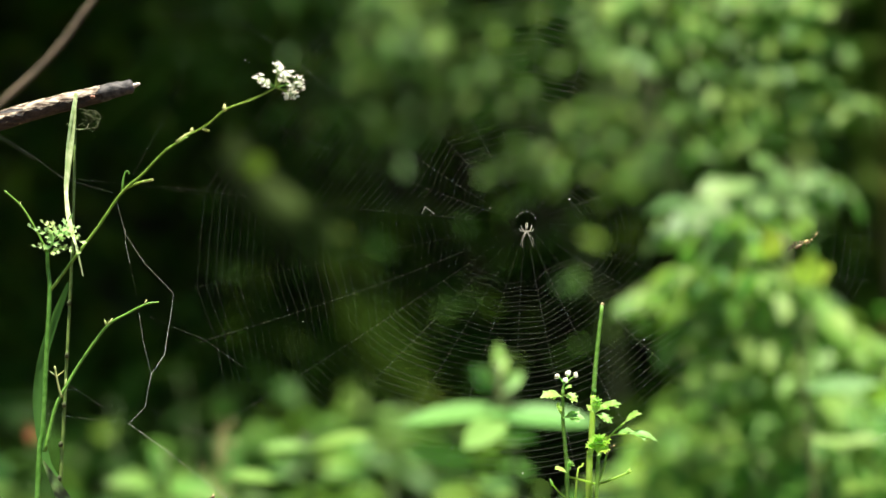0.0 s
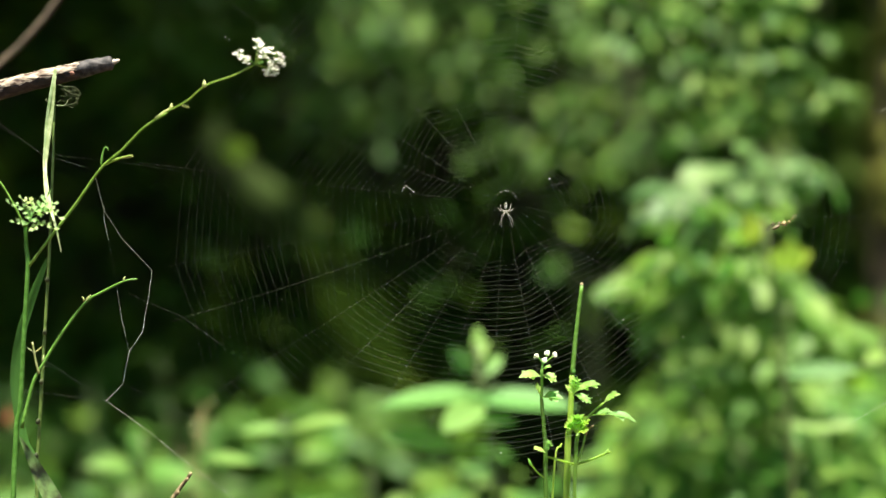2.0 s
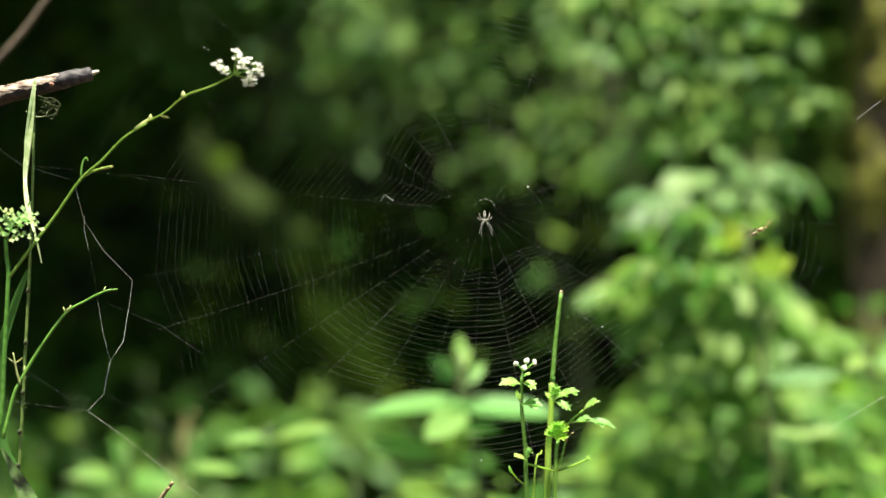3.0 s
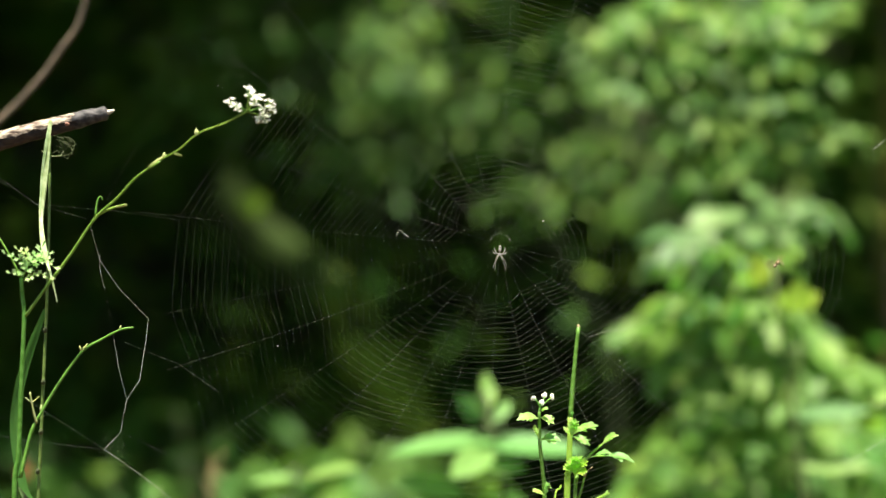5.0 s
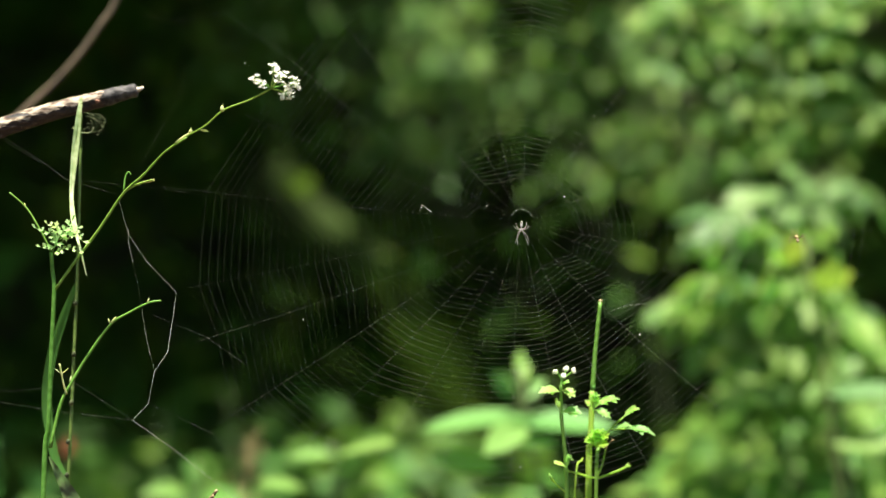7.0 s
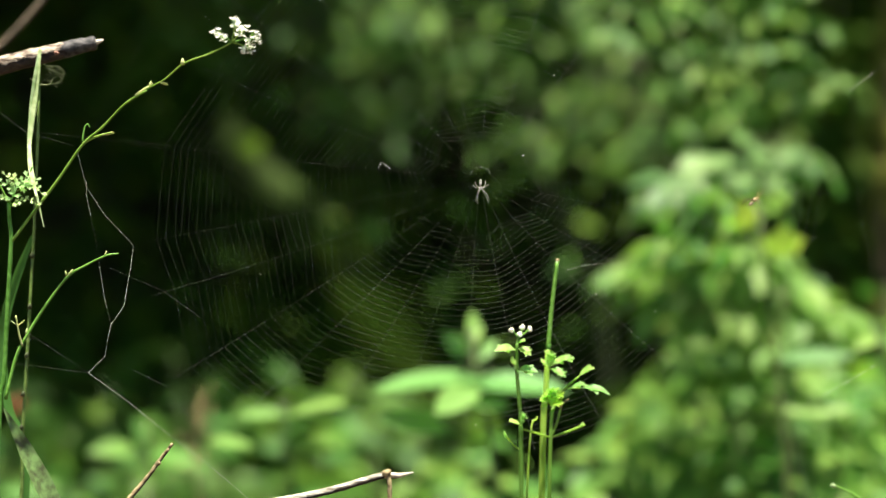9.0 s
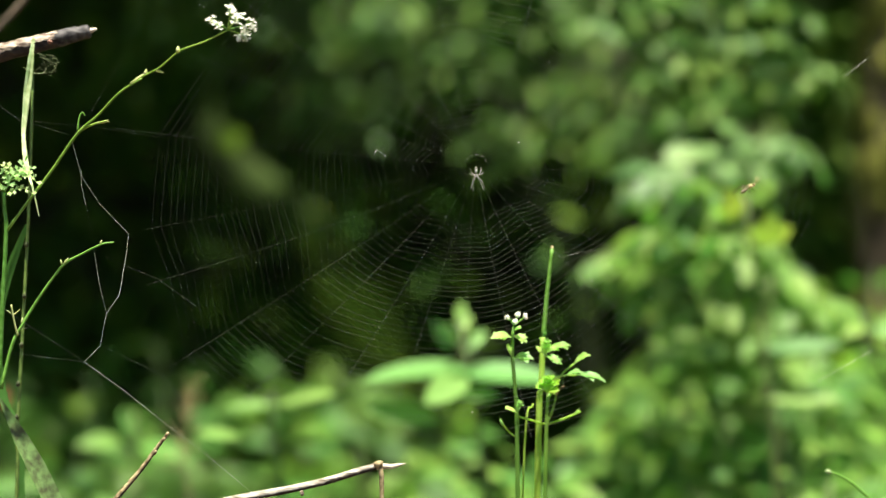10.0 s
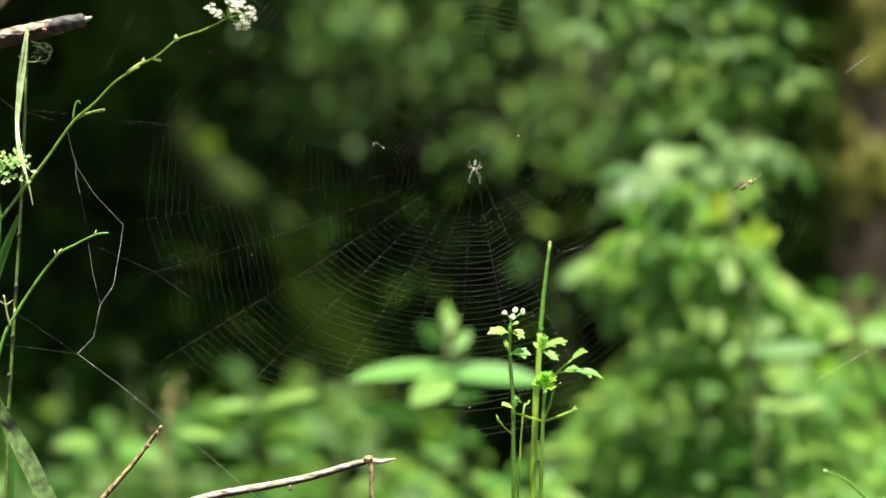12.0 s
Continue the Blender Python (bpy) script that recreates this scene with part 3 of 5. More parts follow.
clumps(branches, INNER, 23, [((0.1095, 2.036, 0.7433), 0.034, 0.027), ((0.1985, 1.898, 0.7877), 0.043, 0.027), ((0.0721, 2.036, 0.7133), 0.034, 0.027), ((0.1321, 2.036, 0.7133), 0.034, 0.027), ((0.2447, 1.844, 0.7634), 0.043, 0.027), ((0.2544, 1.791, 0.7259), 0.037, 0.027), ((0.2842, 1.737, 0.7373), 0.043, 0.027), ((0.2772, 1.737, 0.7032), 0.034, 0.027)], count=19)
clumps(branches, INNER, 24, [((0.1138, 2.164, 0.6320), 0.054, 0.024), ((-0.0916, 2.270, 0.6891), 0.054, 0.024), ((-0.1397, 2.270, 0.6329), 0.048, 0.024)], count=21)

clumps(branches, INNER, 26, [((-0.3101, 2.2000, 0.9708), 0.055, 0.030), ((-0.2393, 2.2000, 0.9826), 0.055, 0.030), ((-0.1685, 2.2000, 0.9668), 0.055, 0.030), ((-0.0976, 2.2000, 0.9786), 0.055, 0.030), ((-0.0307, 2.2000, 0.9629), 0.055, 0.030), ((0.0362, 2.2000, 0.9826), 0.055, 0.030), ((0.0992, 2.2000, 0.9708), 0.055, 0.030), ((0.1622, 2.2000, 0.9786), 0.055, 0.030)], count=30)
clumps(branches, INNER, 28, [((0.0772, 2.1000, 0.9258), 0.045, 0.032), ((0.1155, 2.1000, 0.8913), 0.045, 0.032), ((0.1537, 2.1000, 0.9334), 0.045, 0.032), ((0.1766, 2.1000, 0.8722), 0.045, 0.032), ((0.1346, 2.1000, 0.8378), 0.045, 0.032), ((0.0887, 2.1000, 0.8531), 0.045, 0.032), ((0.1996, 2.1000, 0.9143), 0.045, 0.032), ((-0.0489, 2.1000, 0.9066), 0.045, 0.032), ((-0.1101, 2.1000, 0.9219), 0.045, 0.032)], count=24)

# the shrub in the middle, with the palest leaves
branches = shrub("pale_shrub", (0.36, 0.98, ground_height(0.36, 0.98) - 0.02),
      [([(0.36, 0.98, -0.02), (0.34, 0.98, 0.3), (0.3173, 0.9900, 0.5799), (0.3173, 0.9900, 0.6726)], 0.004),
       ([(0.3173, 0.9900, 0.5799), (0.2658, 0.9900, 0.6211), (0.1988, 0.9900, 0.6469)], 0.002)], [],
      ROUND, SHRUBWOOD, "small shrub with pale green rounded leaves", "shrub", 6)
clumps(branches, ROUND, 6, [((0.2250, 0.9800, 0.6330), 0.019, 0.030), ((0.2350, 0.9800, 0.6292), 0.016, 0.030), ((0.2451, 0.9800, 0.6595), 0.018, 0.025), ((0.2468, 0.9800, 0.6395), 0.013, 0.030), ((0.2646, 0.9800, 0.6518), 0.013, 0.030), ((0.2877, 0.9800, 0.6697), 0.018, 0.030), ((0.3159, 0.9800, 0.6672), 0.018, 0.030), ((0.3390, 0.9800, 0.6697), 0.022, 0.027), ((0.3082, 0.9800, 0.6518), 0.022, 0.027)], count=9)
clumps(branches, ROUND, 16, [((0.2270, 0.9500, 0.6440), 0.006, 0.044), ((0.3106, 0.9600, 0.6488), 0.012, 0.035)], (0, -0.5, 0.85), count=6)
# the lower leaves take the darker green, standing in for shade
clumps(branches, OVAL, 7, [((0.2876, 1.0000, 0.6419), 0.016, 0.027), ((0.2507, 0.8600, 0.6272), 0.018, 0.027), ((0.2264, 0.8600, 0.6199), 0.016, 0.027), ((0.2652, 0.8600, 0.6102), 0.018, 0.027), ((0.2361, 0.8600, 0.5981), 0.018, 0.027), ((0.2210, 0.8600, 0.5956), 0.013, 0.027), ((0.2944, 0.8600, 0.6199), 0.016, 0.027), ((0.3549, 1.0000, 0.6574), 0.013, 0.027), ((0.3342, 1.0000, 0.6522), 0.013, 0.027)], count=9)

# the lower shrub, with arching sprays of longer leaves
branches = shrub("arching_shrub", (0.36, 0.99, ground_height(0.36, 0.99) - 0.02),
      [([(0.36, 0.99, -0.02), (0.35, 0.99, 0.3), (0.3186, 1.0000, 0.5074), (0.2980, 1.0000, 0.5488), (0.2379, 1.0200, 0.5744), (0.1604, 1.0300, 0.5534)], 0.004),
       ([(0.3186, 1.0000, 0.5074), (0.3247, 0.9700, 0.5546), (0.3724, 0.9500, 0.5195)], 0.002),
       ([(0.35, 0.99, 0.3), (0.2646, 0.9800, 0.4364), (0.2133, 0.9800, 0.3903)], 0.003)], [],
      OVAL, SHRUBWOOD, "arching shrub with narrow fresh green leaves", "shrub", 7)
# sunlit green, put in colour where overlapping leaves keep the sun off
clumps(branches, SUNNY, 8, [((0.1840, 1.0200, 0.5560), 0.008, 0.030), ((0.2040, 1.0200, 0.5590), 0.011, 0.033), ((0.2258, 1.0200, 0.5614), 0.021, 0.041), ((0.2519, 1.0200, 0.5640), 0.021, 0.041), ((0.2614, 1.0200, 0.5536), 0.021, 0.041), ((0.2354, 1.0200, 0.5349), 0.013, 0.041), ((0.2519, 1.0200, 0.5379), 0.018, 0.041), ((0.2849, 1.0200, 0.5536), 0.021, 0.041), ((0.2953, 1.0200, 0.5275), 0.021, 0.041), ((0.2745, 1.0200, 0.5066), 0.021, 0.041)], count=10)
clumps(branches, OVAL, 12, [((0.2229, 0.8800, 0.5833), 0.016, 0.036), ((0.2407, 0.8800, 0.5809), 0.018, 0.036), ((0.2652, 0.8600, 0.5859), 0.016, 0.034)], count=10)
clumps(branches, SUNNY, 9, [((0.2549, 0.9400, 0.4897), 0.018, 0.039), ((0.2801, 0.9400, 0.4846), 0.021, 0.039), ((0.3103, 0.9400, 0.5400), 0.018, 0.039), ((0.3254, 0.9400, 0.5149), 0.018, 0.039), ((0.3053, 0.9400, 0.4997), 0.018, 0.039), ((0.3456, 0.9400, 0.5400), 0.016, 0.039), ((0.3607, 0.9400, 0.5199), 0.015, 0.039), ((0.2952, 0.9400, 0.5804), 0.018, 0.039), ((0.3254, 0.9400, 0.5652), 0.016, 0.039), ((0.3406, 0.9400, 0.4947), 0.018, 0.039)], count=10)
clumps(branches, INNER, 13, [((0.2746, 1.32, 0.4945), 0.028, 0.037), ((0.3217, 1.32, 0.5417), 0.028, 0.037), ((0.3924, 1.32, 0.5417), 0.028, 0.037), ((0.3512, 1.32, 0.5063), 0.028, 0.037), ((0.3217, 1.32, 0.4651), 0.028, 0.037), ((0.2628, 1.32, 0.4592), 0.028, 0.037), ((0.3748, 1.32, 0.4710), 0.028, 0.037), ((0.4101, 1.32, 0.4474), 0.028, 0.037)], count=10)
branches = shrub("low_shrub", (0.36, 1.10, ground_height(0.36, 1.10) - 0.02),
      [([(0.36, 1.10, -0.02), (0.355, 1.10, 0.2), (0.3325, 1.1000, 0.4278), (0.3757, 1.1000, 0.4494)], 0.004),
       ([(0.355, 1.10, 0.2), (0.2785, 1.1000, 0.3954), (0.2299, 1.1000, 0.3846)], 0.003)], [ ],
      OVAL, SHRUBWOOD, "low shrub with fresh green leaves", "shrub", 8)
clumps(branches, BROAD, 10, [((0.2947, 1.1000, 0.4440), 0.030, 0.040), ((0.3325, 1.1000, 0.4440), 0.030, 0.040), ((0.3757, 1.1000, 0.4494), 0.028, 0.040), ((0.4081, 1.1000, 0.4440), 0.028, 0.040), ((0.2623, 1.1000, 0.4116), 0.028, 0.040), ((0.3055, 1.1000, 0.4062), 0.030, 0.040), ((0.3487, 1.1000, 0.4116), 0.030, 0.040), ((0.3919, 1.1000, 0.4116), 0.030, 0.040)], count=10)
clumps(branches, BROAD, 11, [((0.4189, 1.1000, 0.3900), 0.028, 0.040), ((0.2299, 1.1000, 0.3846), 0.030, 0.040), ((0.2731, 1.1000, 0.3738), 0.030, 0.040), ((0.3217, 1.1000, 0.3684), 0.030, 0.040), ((0.3703, 1.1000, 0.3738), 0.030, 0.040), ((0.1922, 1.1000, 0.3792), 0.028, 0.040), ((0.2191, 1.1000, 0.4224), 0.016, 0.040), ((0.2461, 1.1000, 0.3522), 0.030, 0.040)], count=10)


# ---- undergrowth of herbs below ----
def herb(base_x, base_y, top, leaves, mesh, label, seed, wood=STEM_DARK):
    """A herb: one stem from the ground, and single leaves given by stalk, tip and upper side."""
    ob = thing("herb", (base_x, base_y, ground_height(base_x, base_y) - 0.01), label, "herb", "undergrowth herbs")
    stem = [(base_x, base_y, ground_height(base_x, base_y) - 0.01), (base_x + 0.01, base_y, Vector(top).z * 0.6), top]
    part("stem", Shape().tube(smooth_line(stem, 6), [0.0035, 0.0015], 6), wood, ob)
    for a, b, up in leaves:
        a, b = Vector(a), Vector(b)
        near = min((Vector(q) for q in smooth_line(stem, 6)), key=lambda q: (q - a).length)
        leaf_stalk = part("leaf_stalk", Shape().tube([near, near.lerp(a, 0.5) + Vector((0, 0, 0.006)), a], [0.0012, 0.0009], 5), wood, ob)
        piece("leaf", mesh, leaf_stalk, facing(a, b - a, up) @ Matrix.Scale((b - a).length, 4))
    return ob


herb(0.06, 0.62, (0.0415, 0.6200, 0.5141),
     [((0.0307, 0.6200, 0.4730), (0.1158, 0.6000, 0.4731), (0.1, -0.50, 0.86)), ((0.0630, 0.6200, 0.4761), (-0.0325, 0.6000, 0.4744), (-0.1, -0.36, 0.92)), ((0.0501, 0.6200, 0.4730), (0.0172, 0.5600, 0.4561), (0.1, -0.8, 0.5)),
      ((0.0371, 0.6200, 0.4579), (0.0709, 0.6000, 0.4573), (0, -0.8, 0.5)), ((0.0410, 0.6200, 0.5000), (0.0445, 0.6400, 0.5290), (0.5, -0.8, 0.3)), ((0.0400, 0.6200, 0.4960), (0.0500, 0.6300, 0.5180), (-0.4, -0.8, 0.5)), ((0.0400, 0.6200, 0.4930), (0.0300, 0.6100, 0.5120), (0.3, -0.6, 0.7)), ((0.0371, 0.6200, 0.4882), (0.0218, 0.6000, 0.5128), (0, -0.8, 0.4)),
      ((0.0328, 0.6200, 0.4342), (-0.0295, 0.6000, 0.4487), (0, -0.7, 0.65)), ((0.0458, 0.6200, 0.4882), (0.0615, 0.6400, 0.5066), (0, -0.8, 0.4))], BAND, "broad-leaved herb with light green leaves", 1)
herb(-0.107, 0.75, (-0.1125, 0.7500, 0.4483),
     [((-0.1171, 0.7500, 0.4345), (-0.0604, 0.7000, 0.4561), (0, -0.42, 0.9)), ((-0.1033, 0.7500, 0.4391), (-0.1494, 0.7500, 0.4391), (0, -0.42, 0.9)), ((-0.1125, 0.7500, 0.4069), (-0.0655, 0.7200, 0.4139), (0, -0.5, 0.86)),
      ((-0.1298, 0.7300, 0.4131), (-0.1710, 0.7000, 0.4223), (0, -0.5, 0.86))], BAND, "broad-leaved herb with light green leaves", 2)
herb(-0.25, 0.95, (-0.2500, 0.9500, 0.4183),
     [((-0.2449, 0.9500, 0.3880), (-0.2601, 0.9500, 0.4234), (0.2, -0.8, 0.5)), ((-0.2500, 0.9500, 0.3930), (-0.1949, 0.9000, 0.3828), (0, -0.4, 0.8)), ((-0.2550, 0.9500, 0.3930), (-0.2966, 0.9200, 0.3958), (0, -0.7, 0.65)),
      ((-0.2449, 0.9500, 0.3778), (-0.2297, 0.9500, 0.4082), (0.2, -0.8, 0.5))], BROAD, "bushy herb with light green leaves", 3)


def carpet(name, x0, x1, y0, y1, z0, z1, count, mesh, size, label, seed, stems=12):
    """A low leafy mass of one herb bed."""
    rng = random.Random(seed)
    ob = thing(name, ((x0 + x1) / 2, (y0 + y1) / 2, 0), label, "undergrowth")
    for _ in range(stems):
        x, y = rng.uniform(x0, x1), rng.uniform(y0, y1)
        h = rng.uniform(z0, z1)
        part("stem", Shape().tube(smooth_line([(x, y, ground_height(x, y) - 0.01), (x + rng.uniform(-.03, .03), y, h * 0.5), (x + rng.uniform(-.06, .06), y + rng.uniform(-.05, .05), h)], 4), [0.003, 0.001], 5), STEM_DARK, ob)
    for _ in range(count):
        depth = rng.random()
        p = Vector((rng.uniform(x0, x1), y0 + (y1 - y0) * depth, z0 + (z1 - z0) * (0.62 * depth + 0.38 * rng.random())))
        a = rng.uniform(0, 2 * math.pi)
        piece("leaf", mesh, ob, facing(p, (math.cos(a), math.sin(a), rng.uniform(-.5, .3)), (rng.gauss(0, .3), rng.gauss(-.35, .3), 0.85)) @ Matrix.Scale(size * rng.uniform(0.6, 1.3), 4))


carpet("herb_bed", 0.24, 0.62, 0.95, 1.35, 0.22, 0.47, 280, OVAL, 0.05, "bed of fresh green herbs under the shrubs", 11)
carpet("herb_bed", -0.9, 0.05, 1.8, 2.3, 0.18, 0.44, 210, INNER, 0.075, "bed of dim green herbs in the shade", 17, 24)
# this bed stands in the sun; its dark leaf colour imitates shade
carpet("herb_bed", -0.9, -0.08, 1.45, 1.8, 0.20, 0.412, 190, SHADE, 0.06, "bed of herbs behind the parsley, coloured dark green for shade", 43, 20)
carpet("herb_bed", -1.0, 0.1, 2.4, 2.9, 0.22, 0.50, 260, INNER, 0.085, "bed of dim herbs deep in the shade", 41, 20)
carpet("herb_bed", 0.27, 0.64, 1.12, 1.5, 0.38, 0.555, 210, OVAL, 0.042, "tall bed of fresh green herbs among the shrubs", 19, 30)
carpet("herb_bed", 0.22, 0.70, 1.3, 1.7, 0.18, 0.45, 220, OVAL, 0.05, "bed of fresh green herbs under the shrubs", 14)
carpet("herb_bed", -0.60, 0.06, 1.1, 1.6, 0.16, 0.335, 80, LONG, 0.065, "bed of green herbs under the shrubs", 12)
carpet("herb_bed", -0.42, 0.16, 0.92, 1.15, 0.24, 0.338, 46, BROAD, 0.05, "bed of light green herbs in the sun", 15)
carpet("herb_bed", -0.35, -0.03, 0.55, 0.9, 0.10, 0.318, 55, BROAD, 0.05, "low bed of light green herbs", 13)
carpet("herb_bed", -0.03, 0.30, 0.55, 0.9, 0.10, 0.362, 100, BROAD, 0.05, "low bed of light green herbs", 33)
carpet("herb_bed", 0.24, 0.50, 0.74, 0.95, 0.22, 0.42, 110, BROAD, 0.042, "leafy clump of bright green herbs", 23)
carpet("herb_bed", -0.02, 0.46, 0.80, 1.15, 0.24, 0.385, 310, BROAD, 0.036, "bed of fine bright green herbs", 29)
LENS = leaf_mesh("willow_leaf", HERB, 1.0, 0.24, droop=0.08, waist=0.5)
herb(0.325, 0.78, (0.3069, 0.7800, 0.4788),
     [((0.2858, 0.7800, 0.4835), (0.3595, 0.7600, 0.4930), (0, -0.75, 0.65)), ((0.2882, 0.7800, 0.4414), (0.3595, 0.7600, 0.4476), (0, -0.7, 0.7)), ((0.3022, 0.7800, 0.5443), (0.3466, 0.7800, 0.5163), (0.2, -0.7, 0.6))], LENS, "tall herb with long lance-shaped leaves", 5)
herb(0.42, 0.68, (0.3620, 0.6800, 0.5183),
     [((0.3666, 0.6800, 0.5094), (0.3349, 0.6800, 0.5315), (0, -0.8, 0.5)), ((0.3666, 0.6800, 0.5049), (0.4031, 0.6600, 0.5014), (0, -0.7, 0.6)), ((0.3666, 0.6800, 0.5094), (0.3452, 0.6600, 0.5009), (0, -0.7, 0.6)),
      ((0.3689, 0.6800, 0.5004), (0.4066, 0.7000, 0.5183), (0, -0.7, 0.6))], BROAD, "broad-leaved herb with light green leaves", 6)
herb(0.290, 0.72, (0.2742, 0.7200, 0.6128),
     [((0.2655, 0.7200, 0.5909), (0.2584, 0.7000, 0.6146), (0, -0.9, 0.4)), ((0.2655, 0.7200, 0.5935), (0.2461, 0.7050, 0.6023), (0.1, -0.85, 0.5)), ((0.2936, 0.7200, 0.5671), (0.2927, 0.7000, 0.5952), (0, -0.9, 0.4)),
      ((0.2927, 0.7200, 0.5724), (0.3076, 0.7050, 0.5865), (-0.1, -0.85, 0.5)), ((0.2927, 0.7200, 0.5724), (0.2778, 0.7050, 0.5847), (0.1, -0.85, 0.5))], YOUNG, "tall herb with yellowing young leaves", 7)


# ---- the orb web ----
HUB = Vector((0.0431, 0.0030, 0.6137))
# each radius: its angle at the free zone and at the rim (degrees from +x), the free zone's and the rim's distance from the hub
ANGLES = [(87.0, 86.8), (105.2, 102.0), (117.8, 117.8), (135.7, 131.3), (153.4, 144.6), (161.9, 158.7), (175.8, 174.3), (190.6, 191.1), (205.1, 200.1), (215.2, 213.5), (227.0, 225.4), (240.3, 238.5), (252.2, 251.7),
          (264.8, 267.4), (279.2, 281.6), (292.5, 296.9), (309.8, 316.1), (325.8, 330.1), (337.6, 343.3), (346.6, 350.5), (357.4, 357.9), (9.2, 6.0), (20.4, 18.4), (34.1, 37.9), (51.2, 52.6), (68.4, 72.5)]
REACH = [(0.0224, 0.150), (0.0212, 0.150), (0.0218, 0.150), (0.0268, 0.152), (0.0248, 0.150), (0.0228, 0.1567), (0.0278, 0.1729), (0.0250, 0.1794), (0.0288, 0.1774), (0.0359, 0.1877), (0.0338, 0.1818), (0.0304, 0.1672), (0.0324, 0.1555),
         (0.0289, 0.1511), (0.0292, 0.1470), (0.0254, 0.1476), (0.0260, 0.1453), (0.0307, 0.1548), (0.0286, 0.1794), (0.0310, 0.1852), (0.0289, 0.1878), (0.0271, 0.1834), (0.0246, 0.1794), (0.0219, 0.1565), (0.0210, 0.1480), (0.0227, 0.1470)]
TURNS = 39


def on_web(angle, r):
    """A point of the web's sheet, which leans back on one side."""
    x = HUB.x + r * math.cos(radians(angle))
    return Vector((x, HUB.y + 0.13 * max(0.0, x - 0.05), HUB.z + r * math.sin(radians(angle))))


def build_web():
    rng = random.Random(8)
    web = thing("orb_web", HUB, "large orb web of fine pale silk between the stems", "spider web")
    n = len(ANGLES)

    def spoke(i, r):
        """Where the radius i runs at a distance r: it bends a little on its way out."""
        (a0, a1), (r0, r1) = ANGLES[i % n], REACH[i % n]
        t = min(max((r - r0) / (r1 - r0), 0.0), 1.0) ** 0.6
        turn = (a1 - a0 + 180) % 360 - 180
        return on_web(a0 + turn * t, r)

    for i in range(n):
        r0, r1 = REACH[i]
        far = r1 * {3: 1.12, 4: 1.27, 6: 1.1, 8: 1.04, 9: 1.03}.get(i, 1.0)
        pts = [spoke(i, r) + Vector((0, 0, -0.0006 * math.sin(math.pi * r / far))) for r in np.linspace(0.0052, far, 14)]
        # upright radii catch little sun and are thickened to look as bright
        thicken = 0.45 + 1.55 * abs(math.sin(radians(ANGLES[i][0]))) ** 2
        part("radial_thread", Shape().tube(pts, [(0.00005 + 0.00011 * min(k / 3, 1)) * thicken for k in range(len(pts))], 3, False), SILK, web)
    spiral, sparse, glint = Shape(), Shape(), Shape()
    dim = (0, 1, 2, 3, 4, 5, 6, 7, 8, 9)
    wander = [[rng.gauss(0, 0.00035) for _ in range(n)] for _ in range(TURNS + 2)]
    drift = [[0.0] * n]
    for k in range(TURNS + 1):
        # neighbouring turns keep an uneven distance, a little different in every sector
        drift.append([min(max(d + rng.gauss(0, 0.16), -0.5), 0.5) for d in drift[-1]])

    def strand(k, i):
        """The distance from the hub at which turn k crosses radius i."""
        j = i % n
        r0, r1 = REACH[j]
        f = (k + i / n + drift[k][j] * 0.5) / TURNS
        return r0 + (r1 * 0.98 - r0) * max(f, 0.0) ** 1.1 + (wander[k][j] if i < n else wander[k + 1][0])

    for k in range(TURNS):
        for i in range(n):
            # sectors are sorted by how strongly their threads should catch the sun
            faint = i in dim or (10 <= i <= 18 and k > 20 + rng.randrange(6))
            if rng.random() < (0.04 if faint else 0.025):
                continue
            a, b = spoke(i, strand(k, i)), spoke(i + 1, strand(k, i + 1) if i + 1 < n else strand(k + 1, 0))
            # each stretch hangs a little and bellies outwards
            mid = (a + b) / 2
            belly = Vector((0, 0, -0.016)) * abs(b.x - a.x) + (mid - HUB).normalized() * 0.010 * (b - a).length
            line = [a.lerp(b, t) + belly * 4 * t * (1 - t) for t in (0, 0.25, 0.5, 0.75, 1)]
            (sparse if faint else glint if i >= 19 else spiral).tube(line, 0.00018, 3, False)
    ob = part("capture_spiral", spiral, SPIRAL, web, "fine sticky spiral of silk")
    tagged(ob, kind="stuff")
    ob = part("capture_spiral", sparse, DULL, web, "gappy stretch of the silk spiral, dulled as if out of the sun")
    tagged(ob, kind="stuff")
    ob = part("capture_spiral", glint, GLINT, web, "stretch of the silk spiral brightened as if glinting")
    tagged(ob, kind="stuff")
    dirs = [(spoke(i, 0.0126) - HUB).normalized() for i in range(n)]
    hub = Shape()
    for k, r in enumerate((0.0064, 0.0084, 0.0104, 0.0126)):
        ring = []
        for i in range(n + 1):
            d = dirs[i % n]
            ring.append(HUB + d * (r + rng.gauss(0, 0.0003)))
        hub.tube(ring, 0.0001 if k == 0 else 0.00006, 3, False)
    part("hub_ring", hub, SPIRAL, web, "meshed ring of silk at the hub")
    crown = [HUB + Vector((0.0052 * math.cos(a), 0, 0.0012 + 0.0044 * math.sin(a))) for a in np.linspace(0.1, math.pi * 0.97, 16)]
    for k in range(0, 15, 3):
        part("hub_ring", Shape().tube(crown[k:k + 3], 0.00008, 4, False), ROPE, web)

    def rope(points, r=0.00012, material=ROPE):
        part("frame_thread", Shape().tube(points, r * (0.75 if material is ROPE else 1.8), 4, False), material, web)

